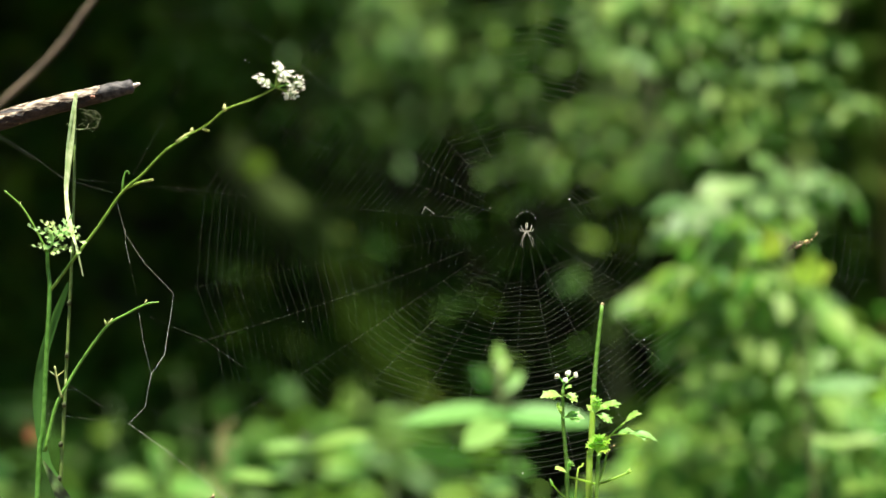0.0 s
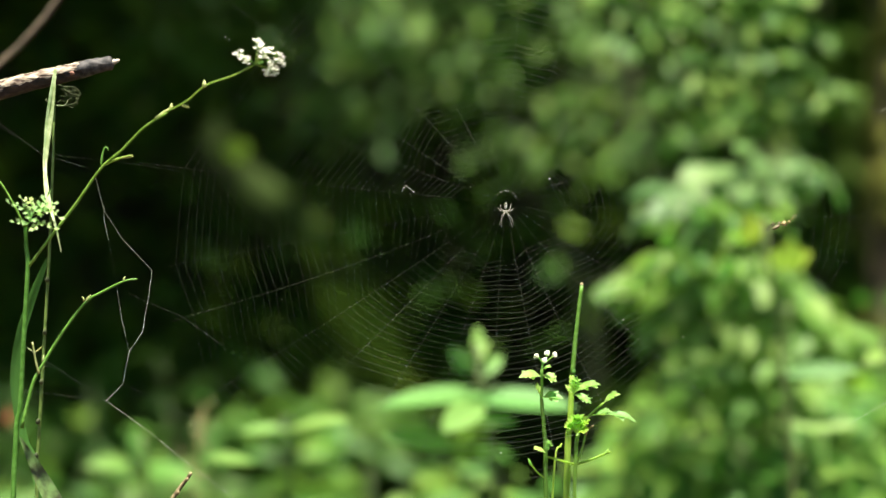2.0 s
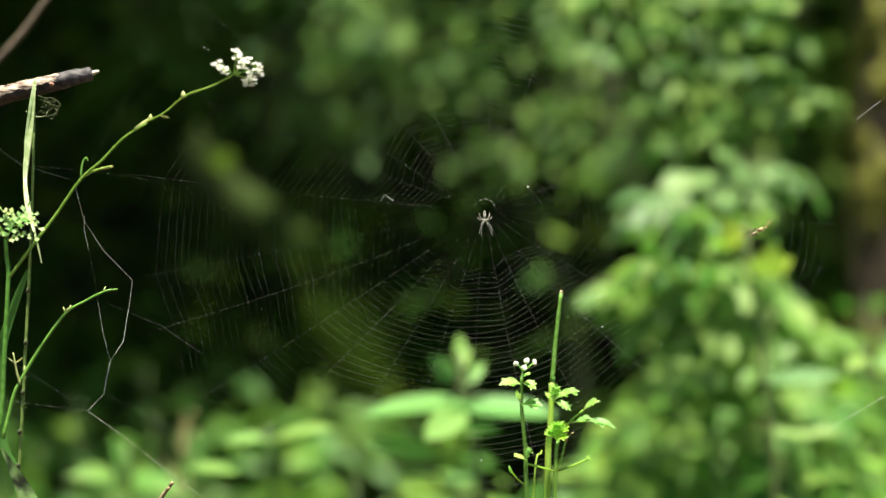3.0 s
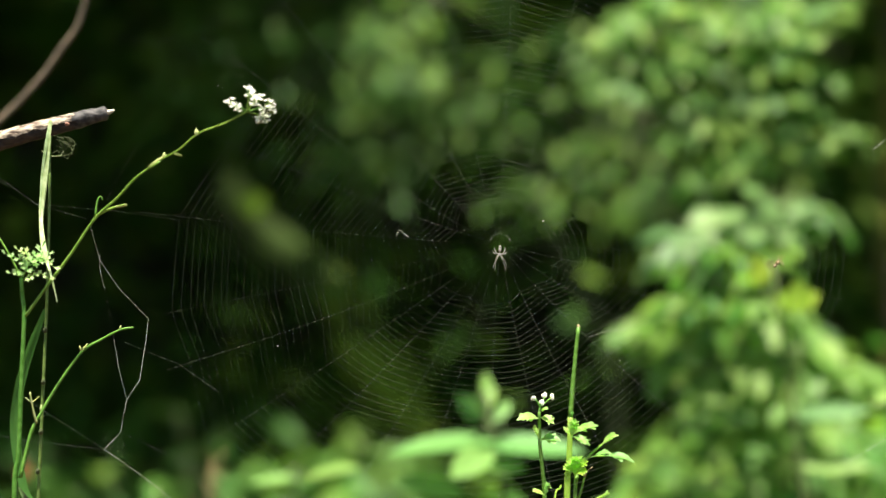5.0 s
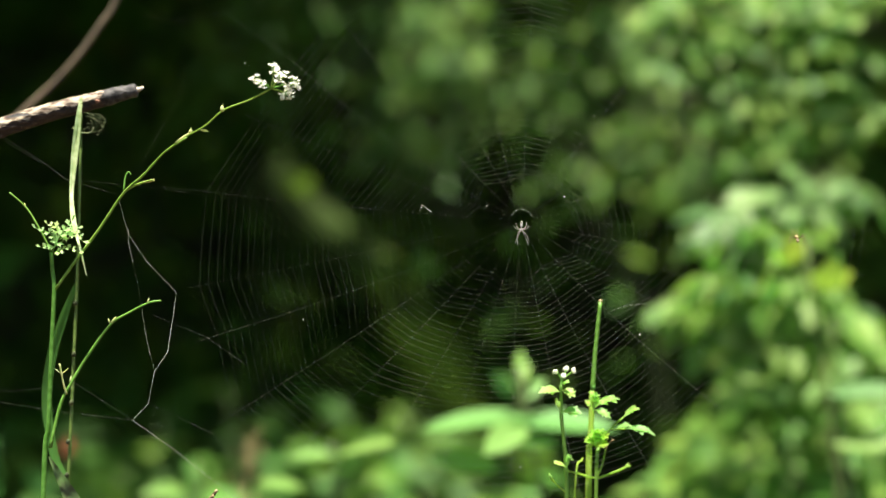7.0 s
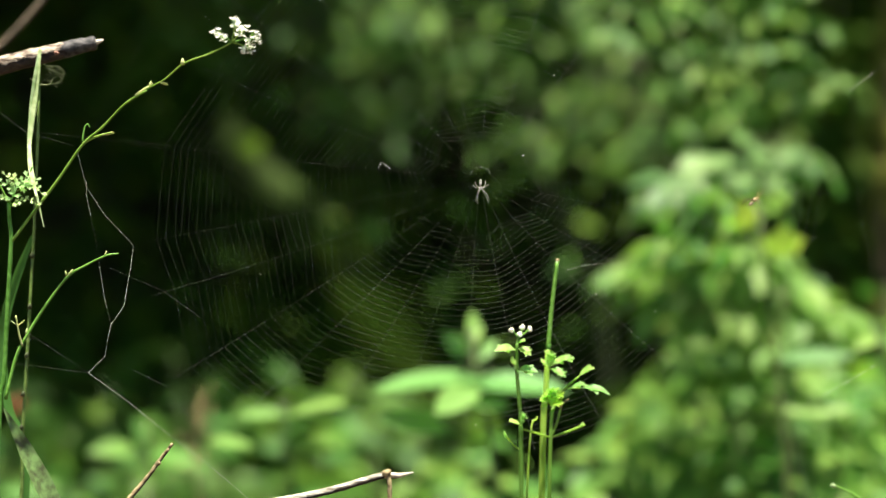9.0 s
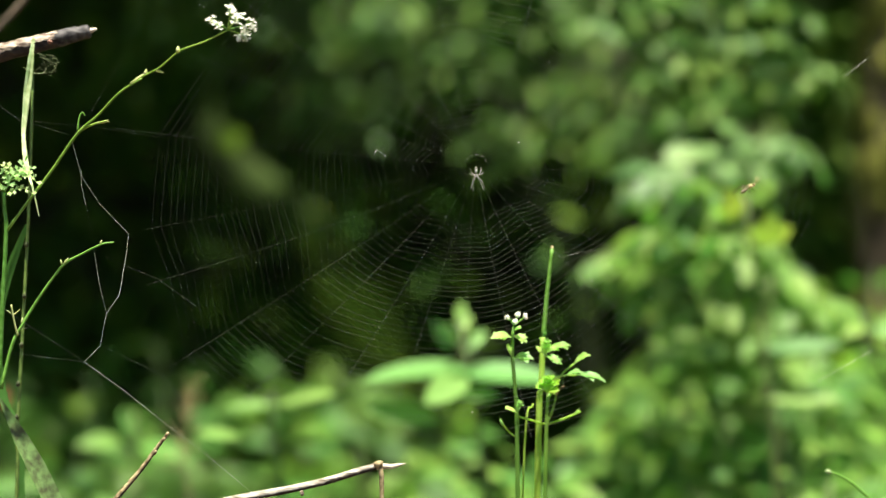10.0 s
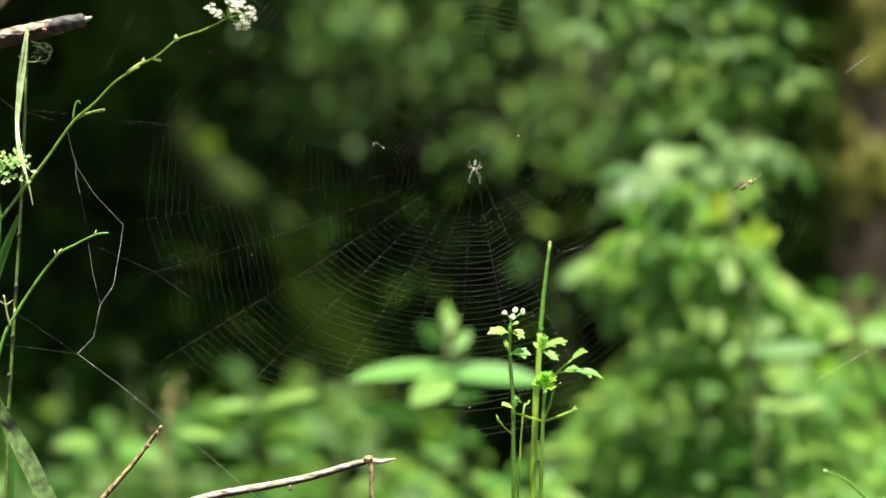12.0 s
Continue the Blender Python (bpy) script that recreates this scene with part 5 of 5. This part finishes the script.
def build_right_parsley():
    rng = random.Random(37)
    foot = Vector((0.0783, 0.0500, 0.4661))
    base = (foot.x - 0.004, foot.y, ground_height(foot.x, foot.y) - 0.01)
    ob = thing("wild_parsley", base, "young wild parsley with a cut stalk and lime green leaves", "plant", "wild parsley plants")
    stalk(ob, [base, (foot.x - 0.003, foot.y, 0.25), foot, (0.0797, 0.0520, 0.4939), (0.0809, 0.0530, 0.5212)], 0.0030, 0.0019, STEM_PALE)
    stalk(ob, [(0.0809, 0.0530, 0.5205), (0.0831, 0.0540, 0.5455), (0.0859, 0.0550, 0.5698)], 0.0019, 0.0012)
    part("cut_tip", Shape().ball((0.0859, 0.0550, 0.5702), (0.0010, 0.0010, 0.0011), (0, 0, 1), 5, 7), BROWN, ob, "browned cut tip")
    stalk(ob, [(foot.x + 0.002, foot.y, 0.30), (0.0823, 0.0460, 0.4665), (0.0842, 0.0470, 0.4912), (0.0848, 0.0470, 0.5003)], 0.0016, 0.0012, STEM_PALE)
    nub(ob, (0.0812, 0.0530, 0.5212), (0.1, 0, 1), 0.005, 0.0016, LIME)
    # left stem with buds
    left = [(foot.x - 0.010, foot.y - 0.01, 0.30), (0.0661, 0.0350, 0.4676), (0.0651, 0.0340, 0.4923), (0.0636, 0.0330, 0.5098), (0.0635, 0.0310, 0.5255)]
    stalk(ob, left, 0.0019, 0.0012, STEM_PALE)
    for px in ((0.0611, 0.0310, 0.5332), (0.0652, 0.0290, 0.5310), (0.0701, 0.0320, 0.5332), (0.0666, 0.0330, 0.5337)):
        ray = stalk(ob, [(0.0635, 0.0310, 0.5249), Vector((0.0641, 0.0310, 0.5279)), px], 0.0005, 0.0004, LIME, "umbel_ray", 6)
        for k in range(3):
            floret(ray, Vector(px) + Vector((rng.gauss(0, 0.0007), rng.gauss(0, 0.0008), rng.gauss(0, 0.0006))), 0.0011, rng, False)
    for start, end, width in (((0.0635, 0.0310, 0.5216), (0.0513, 0.0270, 0.5212), 0.0085),
                              ((0.0638, 0.0310, 0.5225), (0.0710, 0.0270, 0.5191), 0.0075),
                              ((0.0637, 0.0300, 0.5255), (0.0680, 0.0260, 0.5269), 0.0040),
                              ((0.0635, 0.0320, 0.5104), (0.0747, 0.0280, 0.5101), 0.0085),
                              ((0.0632, 0.0320, 0.5110), (0.0597, 0.0280, 0.5179), 0.0050),
                              ((0.0813, 0.0480, 0.5106), (0.0834, 0.0440, 0.5211), 0.0075),
                              ((0.0822, 0.0480, 0.5124), (0.0955, 0.0440, 0.5169), 0.0075),
                              ((0.0817, 0.0460, 0.5113), (0.0905, 0.0420, 0.5067), 0.0065),
                              ((0.0813, 0.0480, 0.5118), (0.0768, 0.0440, 0.5151), 0.0050),
                              ((0.0826, 0.0460, 0.4907), (0.0779, 0.0420, 0.4983), 0.0070),
                              ((0.0826, 0.0450, 0.4908), (0.0838, 0.0410, 0.5014), 0.0075),
                              ((0.0826, 0.0450, 0.4908), (0.0899, 0.0410, 0.4984), 0.0065),
                              ((0.0825, 0.0440, 0.4909), (0.0892, 0.0400, 0.4927), 0.0060),
                              ((0.0823, 0.0450, 0.4920), (0.0760, 0.0410, 0.4941), 0.0050),
                              ((0.0969, 0.0470, 0.5064), (0.1063, 0.0430, 0.5118), 0.0060),
                              ((0.0920, 0.0460, 0.5001), (0.1026, 0.0420, 0.5022), 0.0040),
                              ((0.0980, 0.0450, 0.5008), (0.1146, 0.0410, 0.4972), 0.0065),
                              ((0.0660, 0.0330, 0.4810), (0.0592, 0.0290, 0.4834), 0.0045),
                              ((0.0660, 0.0330, 0.4810), (0.0687, 0.0290, 0.4879), 0.0050)):
        # the tuft round the joint is the youngest and brightest
        toothed(ob, start, end, width, material=TIP if start[0] < 0.083 and 0.490 < start[2] < 0.493 else LIME)
    stalk(ob, [(0.0848, 0.0470, 0.4943), (0.0912, 0.0470, 0.5015), (0.0975, 0.0470, 0.5070)], 0.0010, 0.0007, STEM_PALE)
    stalk(ob, [(0.0848, 0.0470, 0.4958), (0.0897, 0.0470, 0.5000), (0.0988, 0.0470, 0.5009)], 0.0007, 0.0006, STEM_PALE)
    stalk(ob, [(0.0829, 0.0460, 0.4744), (0.0859, 0.0450, 0.4823), (0.0877, 0.0450, 0.4899)], 0.0010, 0.0008, STEM_PALE)
    stalk(ob, [(0.0877, 0.0450, 0.4896), (0.0889, 0.0450, 0.4926), (0.0920, 0.0450, 0.4950)], 0.0008, 0.0004, BROWN, "withered_tip", label="withered dark tip")
    stalk(ob, [(0.0823, 0.0460, 0.4738), (0.0911, 0.0460, 0.4768), (0.1011, 0.0460, 0.4810)], 0.0010, 0.0008, STEM_PALE)
    nub(ob, (0.0981, 0.0460, 0.4792), (0.5, 0, 0.8), 0.004, 0.0008, LIME)
    stalk(ob, [(0.0817, 0.0460, 0.4741), (0.0741, 0.0400, 0.4767), (0.0655, 0.0350, 0.4793)], 0.0008, 0.0008, STEM_PALE)
    stalk(ob, [(foot.x - 0.012, foot.y, 0.33), (0.0708, 0.0450, 0.4666), (0.0753, 0.0500, 0.4849)], 0.0009, 0.0005, STEM_PALE)
    stalk(ob, [(0.0658, 0.0350, 0.4676), (0.0618, 0.0340, 0.4707), (0.0582, 0.0330, 0.4750)], 0.0007, 0.0005, STEM_PALE)
    nub(ob, (0.0582, 0.0330, 0.4744), (-0.3, 0, 0.8), 0.004, 0.0009, LIME)


build_right_parsley()


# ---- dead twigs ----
def underside_shade(ob, line, r0, r1, seed, start_at=0.05):
    """Dark shell of torn bark that paints shade along the underside of bare wood."""
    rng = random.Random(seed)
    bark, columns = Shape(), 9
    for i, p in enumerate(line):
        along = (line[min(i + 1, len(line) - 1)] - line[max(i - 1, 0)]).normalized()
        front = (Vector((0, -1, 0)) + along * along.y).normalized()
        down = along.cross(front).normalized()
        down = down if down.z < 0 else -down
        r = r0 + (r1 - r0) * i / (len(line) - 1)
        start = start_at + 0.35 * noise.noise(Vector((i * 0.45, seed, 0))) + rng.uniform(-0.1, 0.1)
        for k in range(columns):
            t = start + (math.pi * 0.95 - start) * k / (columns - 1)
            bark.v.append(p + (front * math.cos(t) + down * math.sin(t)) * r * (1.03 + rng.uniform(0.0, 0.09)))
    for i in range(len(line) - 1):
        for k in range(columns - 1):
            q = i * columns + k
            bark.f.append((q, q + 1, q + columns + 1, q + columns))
    part("bark", bark, SHADED_BARK, ob, "dark bark shell that gives the wood a shaded underside")


def build_broken_branch():
    end = Vector((-0.1644, 0.0340, 0.6867))
    base = (-0.62, 0.05, ground_height(-0.62, 0.05) - 0.03)
    ob = thing("dead_branch", base, "broken dead branch with flaking bark and a charred end", "branch")
    line = smooth_line([base, (-0.58, 0.045, 0.30), (-0.50, 0.04, 0.53), (-0.3352, 0.0380, 0.6484), (-0.2716, 0.0360, 0.6568), (-0.2354, 0.0350, 0.6682), (-0.2112, 0.0340, 0.6753), (-0.1842, 0.0340, 0.6819), (-0.1806, 0.0340, 0.6828)], 14)
    part("wood", Shape().tube(line, [0.0068, 0.0041], 16, rough=0.045), DEAD, ob, "bare grey-brown wood")
    underside_shade(ob, line, 0.0068, 0.0041, 12)
    part("charred_end", Shape().tube(smooth_line([(-0.1848, 0.0340, 0.6816), (-0.1743, 0.0340, 0.6843), (-0.1668, 0.0340, 0.6861), (-0.1641, 0.0340, 0.6867)], 4), [0.0042, 0.0046, 0.0046, 0.0044, 0.0043, 0.0042, 0.0038, 0.0038, 0.0038, 0.0037, 0.0036, 0.0030, 0.0018], 14, rough=0.06), CHAR, ob, "blackened broken end")
    part("splinter", Shape().tube([(-0.1655, 0.0330, 0.6860), (-0.1631, 0.0330, 0.6869), (-0.1607, 0.0330, 0.6878)], [0.0016, 0.0013, 0.0005], 6, rough=0.2), RAWWOOD, ob, "pale wood splinter")
    part("knot", Shape().ball((-0.1855, 0.0300, 0.6805), (0.0018, 0.0012, 0.0014), (0.2, 0.9, 0.2), 6, 8, 0.15), KNOT, ob, "reddish knot")
    part("bark_flake", Shape().blade([(-0.2343, 0.0290, 0.6720), (-0.2284, 0.0290, 0.6732), (-0.2202, 0.0300, 0.6739)], [0.001, 0.0022, 0.0006], (0, -1, 0.3), 0.3), CHAR, ob)


build_broken_branch()


def build_hung_grass():
    ob = thing("dry_grass", (-0.1944, 0.0280, 0.6815), "pale dried grass blades draped over the dead branch", "grass")
    for pts, w in (([(-0.1944, 0.0300, 0.6829), (-0.1949, 0.0270, 0.6719), (-0.1962, 0.0240, 0.6569), (-0.1974, 0.0200, 0.6419), (-0.1973, 0.0150, 0.6299), (-0.1933, -0.0040, 0.6149), (-0.1863, -0.0220, 0.6003), (-0.1828, -0.0240, 0.5862)], [0.0012, 0.0022, 0.0034, 0.0026, 0.002, 0.0018, 0.0012, 0.0004]),
                   ([(-0.1935, 0.0300, 0.6823), (-0.1949, 0.0270, 0.6704), (-0.1953, 0.0240, 0.6554), (-0.1968, 0.0200, 0.6389), (-0.1967, 0.0150, 0.6269), (-0.1915, -0.0040, 0.6120), (-0.1871, -0.0200, 0.6032)], [0.0008, 0.0014, 0.0016, 0.0016, 0.0012, 0.001, 0.0004]),
                   ([(-0.1947, 0.0300, 0.6826), (-0.1961, 0.0250, 0.6688), (-0.1980, 0.0220, 0.6508), (-0.1977, 0.0160, 0.6329)], [0.0008, 0.0014, 0.0012, 0.0004])):
        part("blade", Shape().blade(smooth_line(pts, 4), np.interp(np.linspace(0, 1, (len(pts) - 1) * 4 + 1), np.linspace(0, 1, len(w)), w).tolist(), (0.3, -1, 0.1), 0.3), STRAW, ob)
    for pts in ([(-0.1926, 0.0300, 0.6745), (-0.1889, 0.0290, 0.6732), (-0.1847, 0.0290, 0.6732), (-0.1814, 0.0290, 0.6705), (-0.1829, 0.0290, 0.6655), (-0.1865, 0.0290, 0.6637), (-0.1895, 0.0290, 0.6634)],
                [(-0.1932, 0.0300, 0.6649), (-0.1901, 0.0290, 0.6667), (-0.1871, 0.0290, 0.6664), (-0.1847, 0.0290, 0.6684), (-0.1835, 0.0290, 0.6720)],
                [(-0.1989, 0.0280, 0.6663), (-0.1959, 0.0280, 0.6642), (-0.1923, 0.0280, 0.6633), (-0.1889, 0.0290, 0.6637), (-0.1874, 0.0290, 0.6661)],
                [(-0.1895, 0.0290, 0.6720), (-0.1856, 0.0290, 0.6696), (-0.1817, 0.0290, 0.6684), (-0.1835, 0.0290, 0.6631)]):
        part("tendril", Shape().tube(smooth_line(pts, 4), 0.00017, 5), STRAW if pts[0][0] < -0.196 else SHRUBWOOD, ob)
    rng = random.Random(77)
    for k in range(9):
        # short curled wisps of the dry tangle
        q = Vector((rng.uniform(-0.190, -0.182), 0.0290, rng.uniform(0.664, 0.673)))
        line = [q + Vector((rng.gauss(0, 0.0016), rng.gauss(0, 0.0006), rng.gauss(0, 0.0016))) for _ in range(4)]
        part("tendril", Shape().tube(smooth_line(line, 4), 0.00012, 4), SHRUBWOOD, ob)


build_hung_grass()


def build_vine():
    ob = thing("vine", (-0.50, 0.35, -0.02), "smooth brown woody vine curving up among the trees", "vine")
    line = smooth_line([(-0.50, 0.35, -0.02), (-0.48, 0.35, 0.3), (-0.3429, 0.3500, 0.6412), (-0.2969, 0.3500, 0.6894), (-0.2613, 0.3500, 0.7228), (-0.2379, 0.3500, 0.7525), (-0.2223, 0.3500, 0.7822), (-0.2056, 0.3500, 0.8750), (-0.2003, 0.4000, 1.1127), (-0.2040, 0.5000, 1.7906)], 8)
    part("stem", Shape().tube(line, [0.0021, 0.0018], 12, rough=0.05), VINE, ob)


build_vine()


def build_left_stems():
    ob = thing("slender_weed", (-0.225, 0.03, ground_height(-0.225, 0.03) - 0.01), "thin speckled green stem rising beside the parsley", "plant stem")
    line = [(-0.225, 0.03, -0.01), (-0.2046, 0.0300, 0.4029), (-0.2028, 0.0300, 0.4681), (-0.2010, 0.0300, 0.5046), (-0.1989, 0.0300, 0.5465), (-0.1968, 0.0300, 0.5883), (-0.1953, 0.0300, 0.6332), (-0.1959, 0.0400, 0.6787)]
    stalk(ob, line, 0.0016, 0.0009, SPECKLED)
    for p in ((-0.2024, 0.0290, 0.4957), (-0.2033, 0.0290, 0.4777), (-0.1991, 0.0290, 0.5429), (-0.1979, 0.0290, 0.5704), (-0.2006, 0.0290, 0.5166)):
        nub(ob, Vector(p), (0.2, -0.4, 0.8), 0.003, 0.0015, SHRUBWOOD)
    blade = thing("meadow_grass", (-0.215, 0.05, ground_height(-0.215, 0.05) - 0.01), "broad green grass blade bent beside the stem", "grass")
    pts = [(-0.215, 0.05, -0.01), (-0.2046, 0.0500, 0.3999), (-0.2065, 0.0500, 0.4661), (-0.2131, 0.0500, 0.4849), (-0.2168, 0.0500, 0.5031), (-0.2180, 0.0500, 0.5214), (-0.2150, 0.0500, 0.5426), (-0.2083, 0.0500, 0.5639), (-0.2010, 0.0500, 0.5821)]
    w = [0.003, 0.004, 0.0045, 0.005, 0.0054, 0.0058, 0.0056, 0.0046, 0.0024]
    part("blade", Shape().blade(smooth_line(pts, 5), np.interp(np.linspace(0, 1, 41), np.linspace(0, 1, 9), w).tolist(), (0.5, -0.85, 0.1), 0.3, 4), HERB, blade)
    leaf = thing("spotted_leaf", (-0.1509, -0.0050, 0.3718), "long drooping green leaf with brown specks", "leaf")
    pts = [(-0.1565, -0.0050, 0.3543), (-0.1682, -0.0050, 0.4126), (-0.1782, -0.0060, 0.4354), (-0.1877, -0.0060, 0.4548), (-0.1954, -0.0060, 0.4694), (-0.2016, -0.0080, 0.4826), (-0.2055, -0.0100, 0.4914)]
    part("blade", Shape().blade(smooth_line(pts, 5), np.interp(np.linspace(0, 1, 31), np.linspace(0, 1, 7), [0.010, 0.011, 0.0115, 0.011, 0.009, 0.0045, 0.001]).tolist(), (0.55, -0.75, 0.3), 0.35, 4), SPOTTED, leaf)


build_left_stems()


def build_twigs():
    low = Vector((-0.1841, 0.0020, 0.3941))
    a = thing("twig", (low.x - 0.12, low.y, ground_height(low.x - 0.12, low.y) - 0.01), "thin dry brown twig with a knobbly tip", "twig", "dry twigs")
    line = [(low.x - 0.12, low.y, -0.01), (low.x - 0.06, low.y, 0.25), low, (-0.1488, 0.0020, 0.4348), (-0.1335, 0.0020, 0.4526), (-0.1257, 0.0020, 0.4632), (-0.1187, 0.0020, 0.4724)]
    part("stem", Shape().tube(smooth_line(line, 12), [0.0018, 0.0008], 9, rough=0.2), BROWN, a)
    underside_shade(a, smooth_line(line, 12), 0.0019, 0.0008, 5, 0.5)
    for p in ((-0.1209, 0.0010, 0.4692), (-0.1192, 0.0010, 0.4719), (-0.1255, 0.0010, 0.4621)):
        part("bud", Shape().ball(p, (0.0009, 0.0009, 0.0014), (0.5, 0, 0.8), 5, 7, 0.2), BROWN, a)
    b0 = Vector((-0.1613, 0.0300, 0.4087))
    b = thing("broken_twig", (b0.x - 0.10, b0.y, ground_height(b0.x - 0.10, b0.y) - 0.01), "weathered grey-brown dead twig snapped at its end", "twig", "dry twigs")
    line = [(b0.x - 0.10, b0.y, -0.01), (b0.x - 0.08, b0.y, 0.3), b0, (-0.1161, 0.0240, 0.4261), (-0.0892, 0.0220, 0.4346), (-0.0623, 0.0210, 0.4397), (-0.0385, 0.0200, 0.4450), (-0.0213, 0.0200, 0.4502), (-0.0088, 0.0200, 0.4539)]
    part("stem", Shape().tube(smooth_line(line, 14), [0.0025, 0.0017], 12, rough=0.035), WEATHERED, b)
    underside_shade(b, smooth_line(line, 14), 0.0025, 0.0017, 3, 0.35)
    part("splinter", Shape().tube([(-0.0106, 0.0200, 0.4533), (-0.0028, 0.0200, 0.4528), (0.0049, 0.0200, 0.4546)], [0.0018, 0.0013, 0.0003], 7, rough=0.15), RAWWOOD, b, "pale pointed splinter")
    part("hanging_piece", Shape().tube(smooth_line([(-0.0088, 0.0180, 0.4559), (-0.0078, 0.0180, 0.4470), (-0.0077, 0.0180, 0.4380), (-0.0061, 0.0180, 0.4202)], 4), [0.0014, 0.0012], 8, rough=0.2), BROWN, b, "snapped side twig hanging down")
    part("knot", Shape().ball((-0.0094, 0.0190, 0.4540), (0.0028, 0.0026, 0.0026), (1, 0, 0.2), 6, 8, 0.2), BROWN, b)
    part("knot", Shape().ball((-0.0503, 0.0190, 0.4388), (0.0022, 0.0016, 0.0012), (1, 0, 0.3), 6, 8, 0.2), DEAD, b)
    g = thing("grass_stalk", (0.235, 0.08, -0.01), "short green grass stalk with a dry bent tip", "grass")
    stalk(g, [(0.235, 0.08, -0.01), (0.232, 0.08, 0.3), (0.2776, 0.0800, 0.4173), (0.2649, 0.0800, 0.4300), (0.2538, 0.0800, 0.4397), (0.2468, 0.0800, 0.4437), (0.2418, 0.0800, 0.4452)], 0.0015, 0.0008, STEM)
    part("tip", Shape().ball((0.2415, 0.0800, 0.4452), (0.0012, 0.0012, 0.0020), (-1, 0, 0.3), 5, 7, 0.2), STRAW, g, "pale dry tip")
    s = thing("dry_seedhead", (-0.165, 0.7, -0.01), "dried brown seed head on a thin stalk", "plant")
    stalk(s, [(-0.165, 0.7, -0.01), (-0.168, 0.7, 0.3), (-0.1795, 0.7000, 0.4016), (-0.1736, 0.7000, 0.4565)], 0.0014, 0.0008, SEEDHEAD)
    rng = random.Random(77)
    low, high = Vector((-0.1850, 0.7000, 0.3900)), Vector((-0.1725, 0.7000, 0.4620))
    for k in range(44):
        t = rng.random()
        p = low.lerp(high, t) + Vector((rng.gauss(0, 0.010 - 0.005 * t), rng.gauss(0, 0.008), rng.gauss(0, 0.002)))
        stem_at = low.lerp(high, max(t - 0.12, 0))
        spray = part("branchlet", Shape().tube([stem_at, stem_at.lerp(p, 0.6) + Vector((0, 0, 0.001)), p], [0.0003, 0.0002], 4), SEEDHEAD, s)
        part("seed", Shape().ball(p, (0.0009, 0.0009, 0.0019), (rng.gauss(0, 1), rng.gauss(0, 1), 1), 4, 6, 0.25), SEEDHEAD, spray)
    r = thing("red_leaf_plant", (-0.37, 1.0, -0.01), "low plant with a single reddened leaf", "plant")
    stalk(r, [(-0.37, 1.0, -0.01), (-0.372, 1.0, 0.3), (-0.3787, 1.0000, 0.4195)], 0.0012, 0.0007, STEM_DARK)
    piece("leaf", leaf_mesh("red_leaf", RED, 1.0, 0.6), r, facing(Vector((-0.3775, 1.0000, 0.4200)), (0.1, -0.1, 1), (0, -0.9, 0.3)) @ Matrix.Scale(0.018, 4))
    return b


BROKEN_TWIG = build_twigs()


# ---- what moves: the insect turns on its thread, the spider sways with the hub, the broken twig nods ----
def motions():
    p = BASES[INSECT_THING]
    walk(INSECT_THING, [(t, pose(p.x + dx, p.y, p.z + dz, 0, tilt, turn)) for t, dx, dz, tilt, turn in (
        (0.0, 0.001, 0.0, 0, 0), (1.0, 0.0, 0.0, -6, -8), (2.0, -0.0003, 0.0, 4, 10), (3.2, -0.0006, 0.0002, 0, 25), (4.8, 0.0, 0.0, 10, 62),
        (6.0, 0.0006, 0.0002, 14, 80), (7.2, 0.0006, 0.0006, 8, 92), (8.8, 0.0003, 0.0003, 4, 60), (10.0, 0.0, 0.0, 0, 32), (11.0, 0.0, 0.0, -6, 10), (12.0, 0.0, 0.0, -4, 0))])
    q = BASES[SPIDER_THING]
    walk(SPIDER_THING, [(t, pose(q.x + dx, q.y, q.z + dz, 0, turn, 0)) for t, dx, dz, turn in (
        (0.0, 0.0003, 0.0004, 0), (1.0, -0.0002, 0.0003, 2), (3.0, 0.0, 0.0, -2), (5.0, 0.0, 0.0, 3), (7.0, 0.0, 0.0, 0), (9.0, 0.0002, -0.0002, -4), (11.0, 0.0002, -0.0004, 0), (12.0, 0.0, -0.0004, 3))])
    b = BASES[BROKEN_TWIG]
    walk(BROKEN_TWIG, [(t, pose(b.x + dx, b.y, b.z + dz)) for t, dx, dz in (
        (0.0, 0.0030, 0.0018), (4.0, 0.0036, 0.0021), (8.8, 0.0037, 0.0021), (9.5, 0.0024, 0.0015), (10.5, 0.0, -0.0005), (11.2, -0.0012, -0.0003), (12.0, -0.0017, 0.0006))])


motions()
